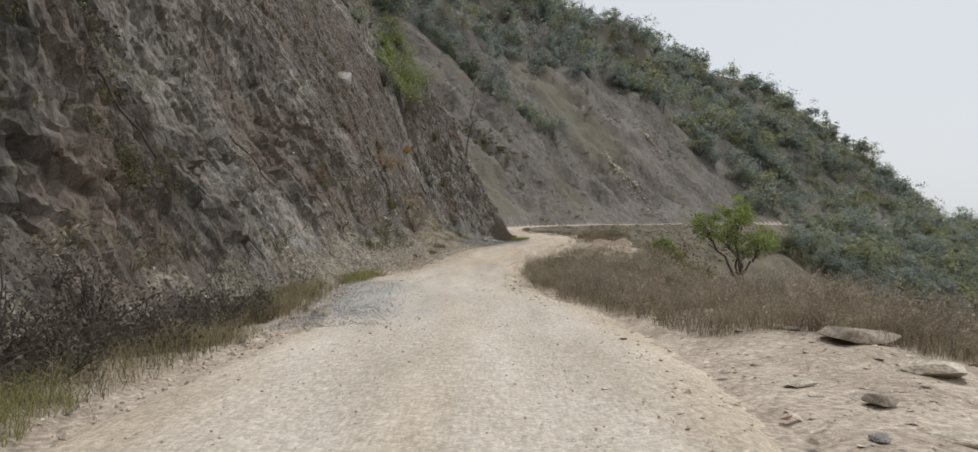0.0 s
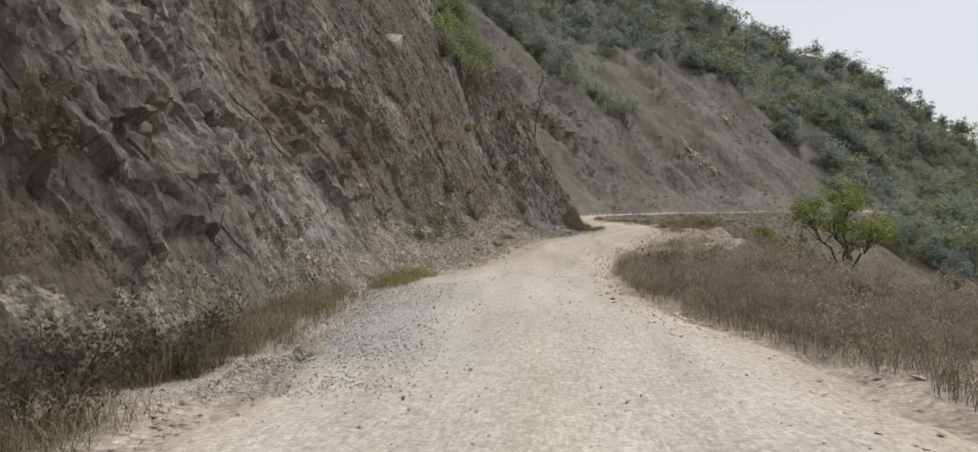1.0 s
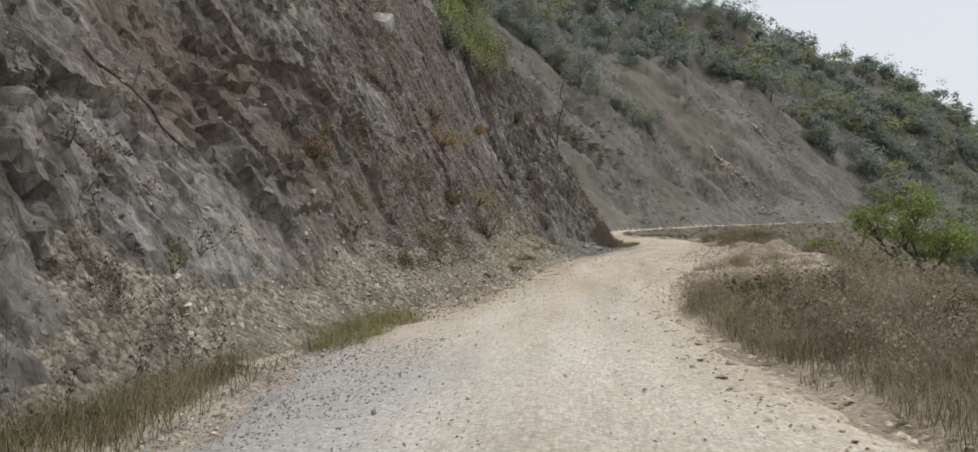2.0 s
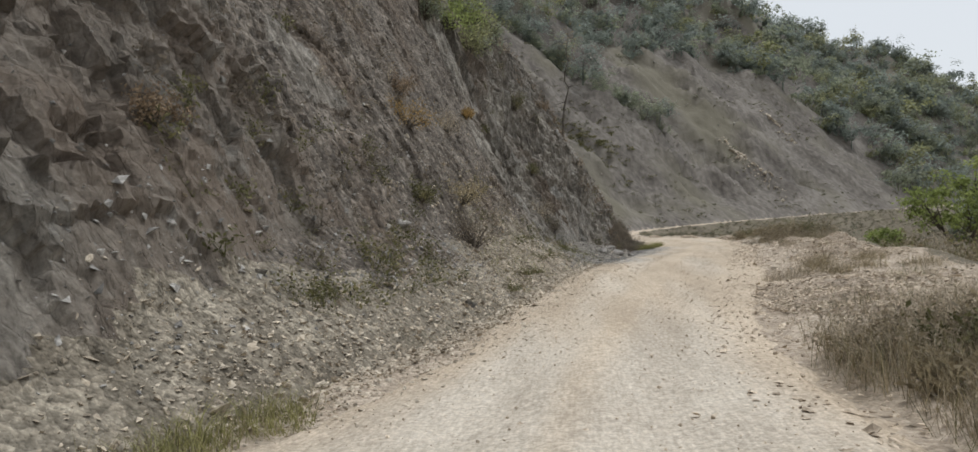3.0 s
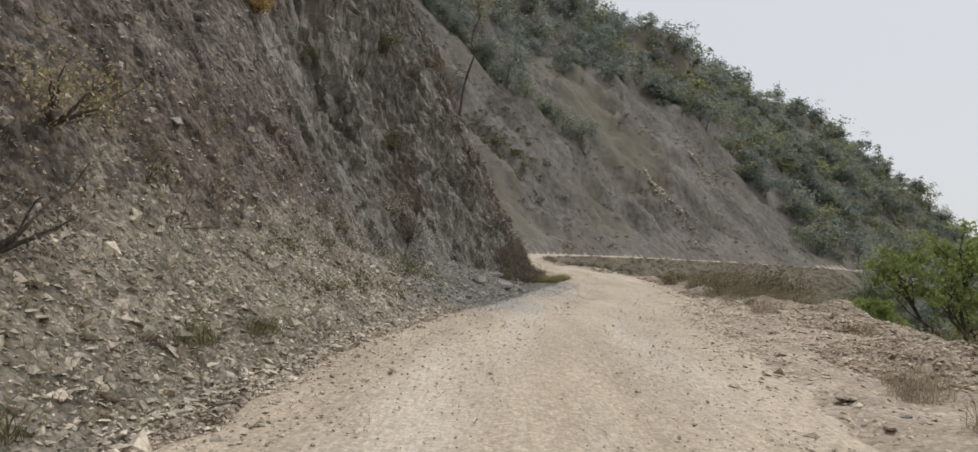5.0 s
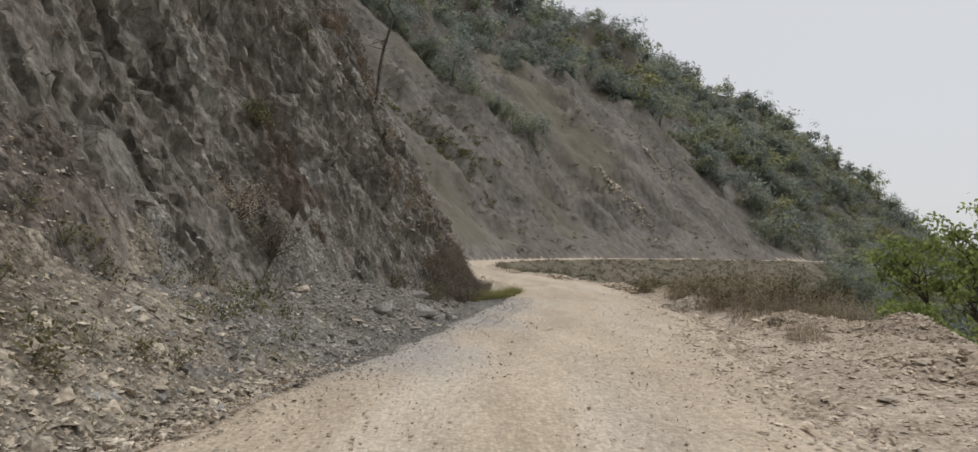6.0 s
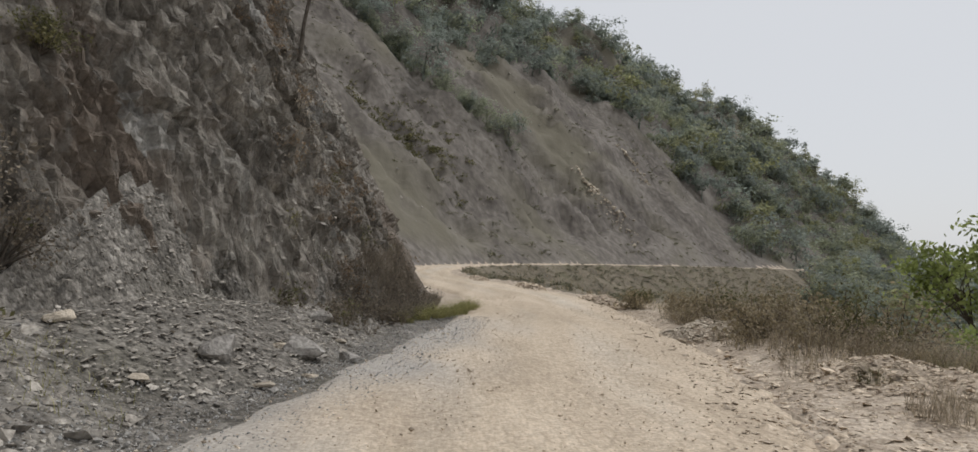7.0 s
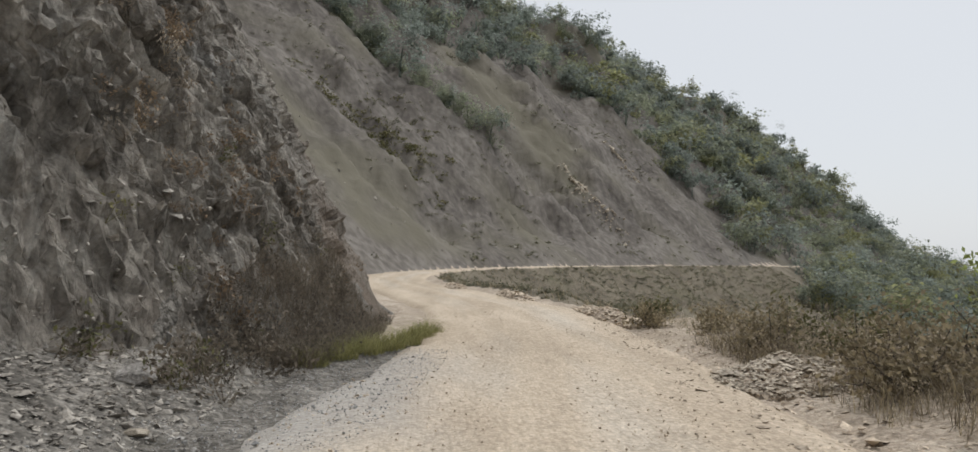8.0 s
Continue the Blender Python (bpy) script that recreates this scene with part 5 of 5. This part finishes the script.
# greenery hanging over the top of the cutting
for i in range(26):
    r_ = np.random.default_rng(800 + i)
    y, h = r_.uniform(47, 59), r_.uniform(10.5, 17.5)
    bush("shrub", "green shrub overhanging the top of the rock face", on_cut(y, h), r_.uniform(1.0, 1.7), (M_YELLOW, M_LEAF, M_OLIVE)[i % 3], 1500, .085, 830 + i, "shrub", "shrubs along the top of the cutting")
# shrubs on the outer verge
BR, DG, GR = "brown half-dead shrub at the verge's edge", "dull green shrub at the verge's edge", "green shrub on the slope below the verge"
for i, (x, y, s, mat, what) in enumerate((
        (8.5, 57.6, .75, M_TAWNY, BR), (9.2, 56.9, .9, M_TAWNY, BR), (9.9, 56.8, 1.0, M_DRYGREEN, DG), (10.7, 56.9, 1.0, M_TAWNY, BR), (11.5, 57.2, 1.1, M_OLIVE, GR),
        (9.0, 58.6, .95, M_TAWNY, BR), (9.8, 58.2, 1.05, M_TAWNY, BR), (10.7, 58.5, 1.2, M_DRYGREEN, DG), (9.4, 59.9, .9, M_DRYGREEN, DG), (10.4, 60.4, 1.1, M_TAWNY, BR),
        (9.1, 61.8, .8, M_TAWNY, BR), (10.0, 62.6, .9, M_DRYGREEN, DG), (12.4, 56.6, 1.0, M_OLIVE, GR), (9.4, 64.6, .7, M_TAWNY, BR), (8.8, 67.0, .6, M_TAWNY, BR), (9.6, 69.0, .7, M_DRYGREEN, DG),
        (1.9, 27.2, .45, M_TAWNY, BR), (2.5, 26.5, .55, M_DRYGREEN, DG), (3.2, 27.0, .6, M_TAWNY, BR), (1.95, 25.7, .42, M_TAWNY, BR), (2.8, 25.2, .55, M_DRYGREEN, DG), (3.9, 26.2, .6, M_TAWNY, BR), (2.1, 24.4, .4, M_DRYGREEN, DG),
        (2.6, 23.4, .42, M_TAWNY, BR), (3.9, 24.0, .5, M_TAWNY, BR), (4.8, 27.0, .6, M_TAWNY, BR), (2.8, 21.8, .38, M_DRYGREEN, DG),
        (4.4, 22.5, .55, M_DRYGREEN, DG), (5.6, 24.0, .6, M_OLIVE, DG), (3.6, 25.2, .45, M_DRYGREEN, DG), (6.6, 21.0, .6, M_OLIVE, DG), (5.0, 19.2, .4, M_DRYGREEN, DG),
        (9.4, 27.0, 1.0, M_OLIVE, GR), (10.0, 31.0, 1.2, M_OLIVE, GR), (9.0, 23.0, .9, M_DRYGREEN, GR))):
    bush("shrub", what, on_land(x, y), s, mat, 1700, .05, 860 + i, "shrub", "shrubs on the outer verge")
# grass and scrub on the bank below the far road and round the bay
rnd = np.random.default_rng(55)
q = np.stack([rnd.uniform(4, 70, 90000), rnd.uniform(70, 175, 90000)], 1)
b_row, b_off = nearest(q[:, 0], q[:, 1])
out = -b_off - col(b_row, 3)
q = q[(out > .8) & (out < 12) & (col(b_row, 1) > 66)]
p = np.concatenate([q, land(q[:, 0], q[:, 1])[:, None]], 1)
stuff("bank_grass", blades(p[:12000], rnd.uniform(.08, .35, 12000), .03, 1.2, rnd), M_TAWNY, "short dry grass on the bank below the bend", "grass")
p = p[12000:14600]
stuff("bank_scrub", strew(tufts, p, rnd.uniform(.15, .5, len(p)), rnd, .2), M_HILLSCRUB, "low dull scrub on the bank below the bend", "scrub")
# rough growth on the slope that falls away below the verge
slope = patchy(spread_points(900, 10, 58, -1, 5.2, 16, rnd), -.2)
for mat, share, what in ((M_DRYGREEN, slice(0, None, 2), "dull green"), (M_TAWNY, slice(1, None, 2), "tawny")):
    stuff("slope_scrub", strew(fine_tufts, slope[share], rnd.uniform(.5, 1.3, len(slope[share])), rnd, .25), mat, f"{what} scrub on the steep slope below the verge", "scrub")
# dead scrub, roots and dry tufts clinging to the rock face
rnd = np.random.default_rng(66)
row = row_at(rnd.uniform(2, 69, 2100))
d = rnd.uniform(.6, 11, 2100)
p = cut_face(row, d)
keep = layers(row / 5, d / 2.2, 121, 3) > .3
p = p[keep]
kind_ = rnd.random(len(p)) + .25 * noise2(row[keep] / 9, d[keep] / 4, 122)
for mat, lo, hi, what in ((M_BROWN, -9, .62, "grey-brown dead"), (M_DRYGREEN, .62, .85, "dull green"), (M_DRY, .85, 9, "pale dry")):
    i = (kind_ > lo) & (kind_ <= hi)
    small = [(v * np.array([1, 1, 1.2]), f) for v, f in fine_tufts]
    stuff("cliff_scrub", strew(small, p[i], rnd.uniform(.18, .6, i.sum()), rnd, .5), mat, f"{what} scrub clinging to the rock face", "scrub")
# dull green and rusty growth on the scree and along the nose
def cling(label, n, y0, y1, d0, d1, size0, size1, mat, seed):
    rnd = np.random.default_rng(seed)
    p = cut_face(row_at(rnd.uniform(y0, y1, n)), rnd.uniform(d0, d1, n))
    stuff("scree_scrub", strew(fine_tufts, p, rnd.uniform(size0, size1, n), rnd, .3), mat, label, "scrub")


cling("dull green plants clinging to the rock face", 34, 8, 14.5, .6, 2.8, .25, .6, M_DRYGREEN, 76)
cling("yellow-green plants high on the rock face", 16, 9, 18, 2.6, 4.4, .3, .7, M_YELLOW, 77)
cling("dull green low scrub growing on the scree", 55, 27, 34, .8, 3.0, .25, .6, M_DRYGREEN, 71)
cling("dull green low scrub growing on the scree", 40, 42, 50, .4, 2.2, .2, .45, M_DRYGREEN, 72)
cling("rust-brown dry scrub fringing the rock nose", 110, 60, 68.5, .4, 7.5, .2, .6, M_RUST, 73)
cling("grey-brown dry scrub at the foot of the nose", 60, 58, 67, .1, 1.2, .3, .7, M_BROWN, 74)
rnd = np.random.default_rng(75)
row = row_at(rnd.uniform(36, 52, 4200))
p = cut_face(row, rnd.uniform(.0, 2.1, 4200))
p = p[layers(p[:, 0] / 1.1, p[:, 1] / 1.1, 151, 3) > -.1]
stuff("scree_grass", blades(p, rnd.uniform(.04, .16, len(p)), .006, 1.0, rnd), M_GREENGRASS, "thin yellow-green grass on the scree apron", "grass")

# stones lying singly on the outer verge
rnd = np.random.default_rng(81)
for i, (x, y, z) in enumerate(np.concatenate([spread_points(50, 28, 66, -1, .3, 4.2, rnd), spread_points(22, 3.5, 14, -1, .2, 4.5, rnd)])):
    sz = float(np.clip(rnd.lognormal(-1.85, .3), .1, .28))
    rock("small pale broken stone lying on the dirt verge", x, y, sz, int(rnd.integers(0, 6)), float(rnd.uniform(0, 360)), z=z, group="small stones on the verge", flat=.55)
# dark dead growth against the foot of the rock where the road begins, and added branches
for i, (x, y, sz) in enumerate(((-4.4, 3.6, .7), (-4.9, 4.8, 1.0), (-4.35, 5.6, .6), (-4.9, 6.4, 1.0), (-4.4, 7.3, .7), (-4.9, 8.2, .95), (-4.4, 9.1, .65), (-4.85, 10.0, .85), (-4.45, 11.0, .6), (-4.8, 12.0, .7), (-4.5, 13.0, .55), (-4.7, 14.4, .5),
                               (-5.2, 5.6, 1.1), (-5.2, 7.4, 1.1), (-5.2, 9.2, 1.0))):
    bush("shrub", "dark dead shrub at the foot of the rock face", (x, y, float(surface(x, y)[0])), sz, M_DEAD, 1500, .038, 900 + i, "shrub", "dead shrubs below the rock face")
# branch shapes added to stand in for a dark crack in the rock
for i, (y0, h0, y1, h1) in enumerate(((16.8, 2.9, 17.9, 1.0), (17.6, 1.9, 17.2, 1.2), (13.2, 4.6, 13.8, 3.0), (22.4, 4.8, 23.4, 3.2))):
    r_ = np.random.default_rng(920 + i)
    a0, b0 = on_cut(y0, h0) + Vector((.12, 0, .05)), on_cut(y1, h1) + Vector((.15, 0, .03))
    c0 = (a0 + b0) / 2
    top = thing("dead_branch", "dark branch added to draw a crack-like line on the rock face", "branch", c0, "dead branches on the rock face")
    q, piece = limb(a0 - c0, b0 - c0, .035, .018, .12, 8, r_)
    mesh_object("stem", *piece, M_BARK, top)
    for k in (2, 3, 4, 5, 6):
        mesh_object("twig", *limb(q[k], q[k] + np.array([r_.uniform(0, .12), r_.normal() * .35, r_.normal() * .25]), .012, .005, .04, 4, r_)[1], M_BARK, top)
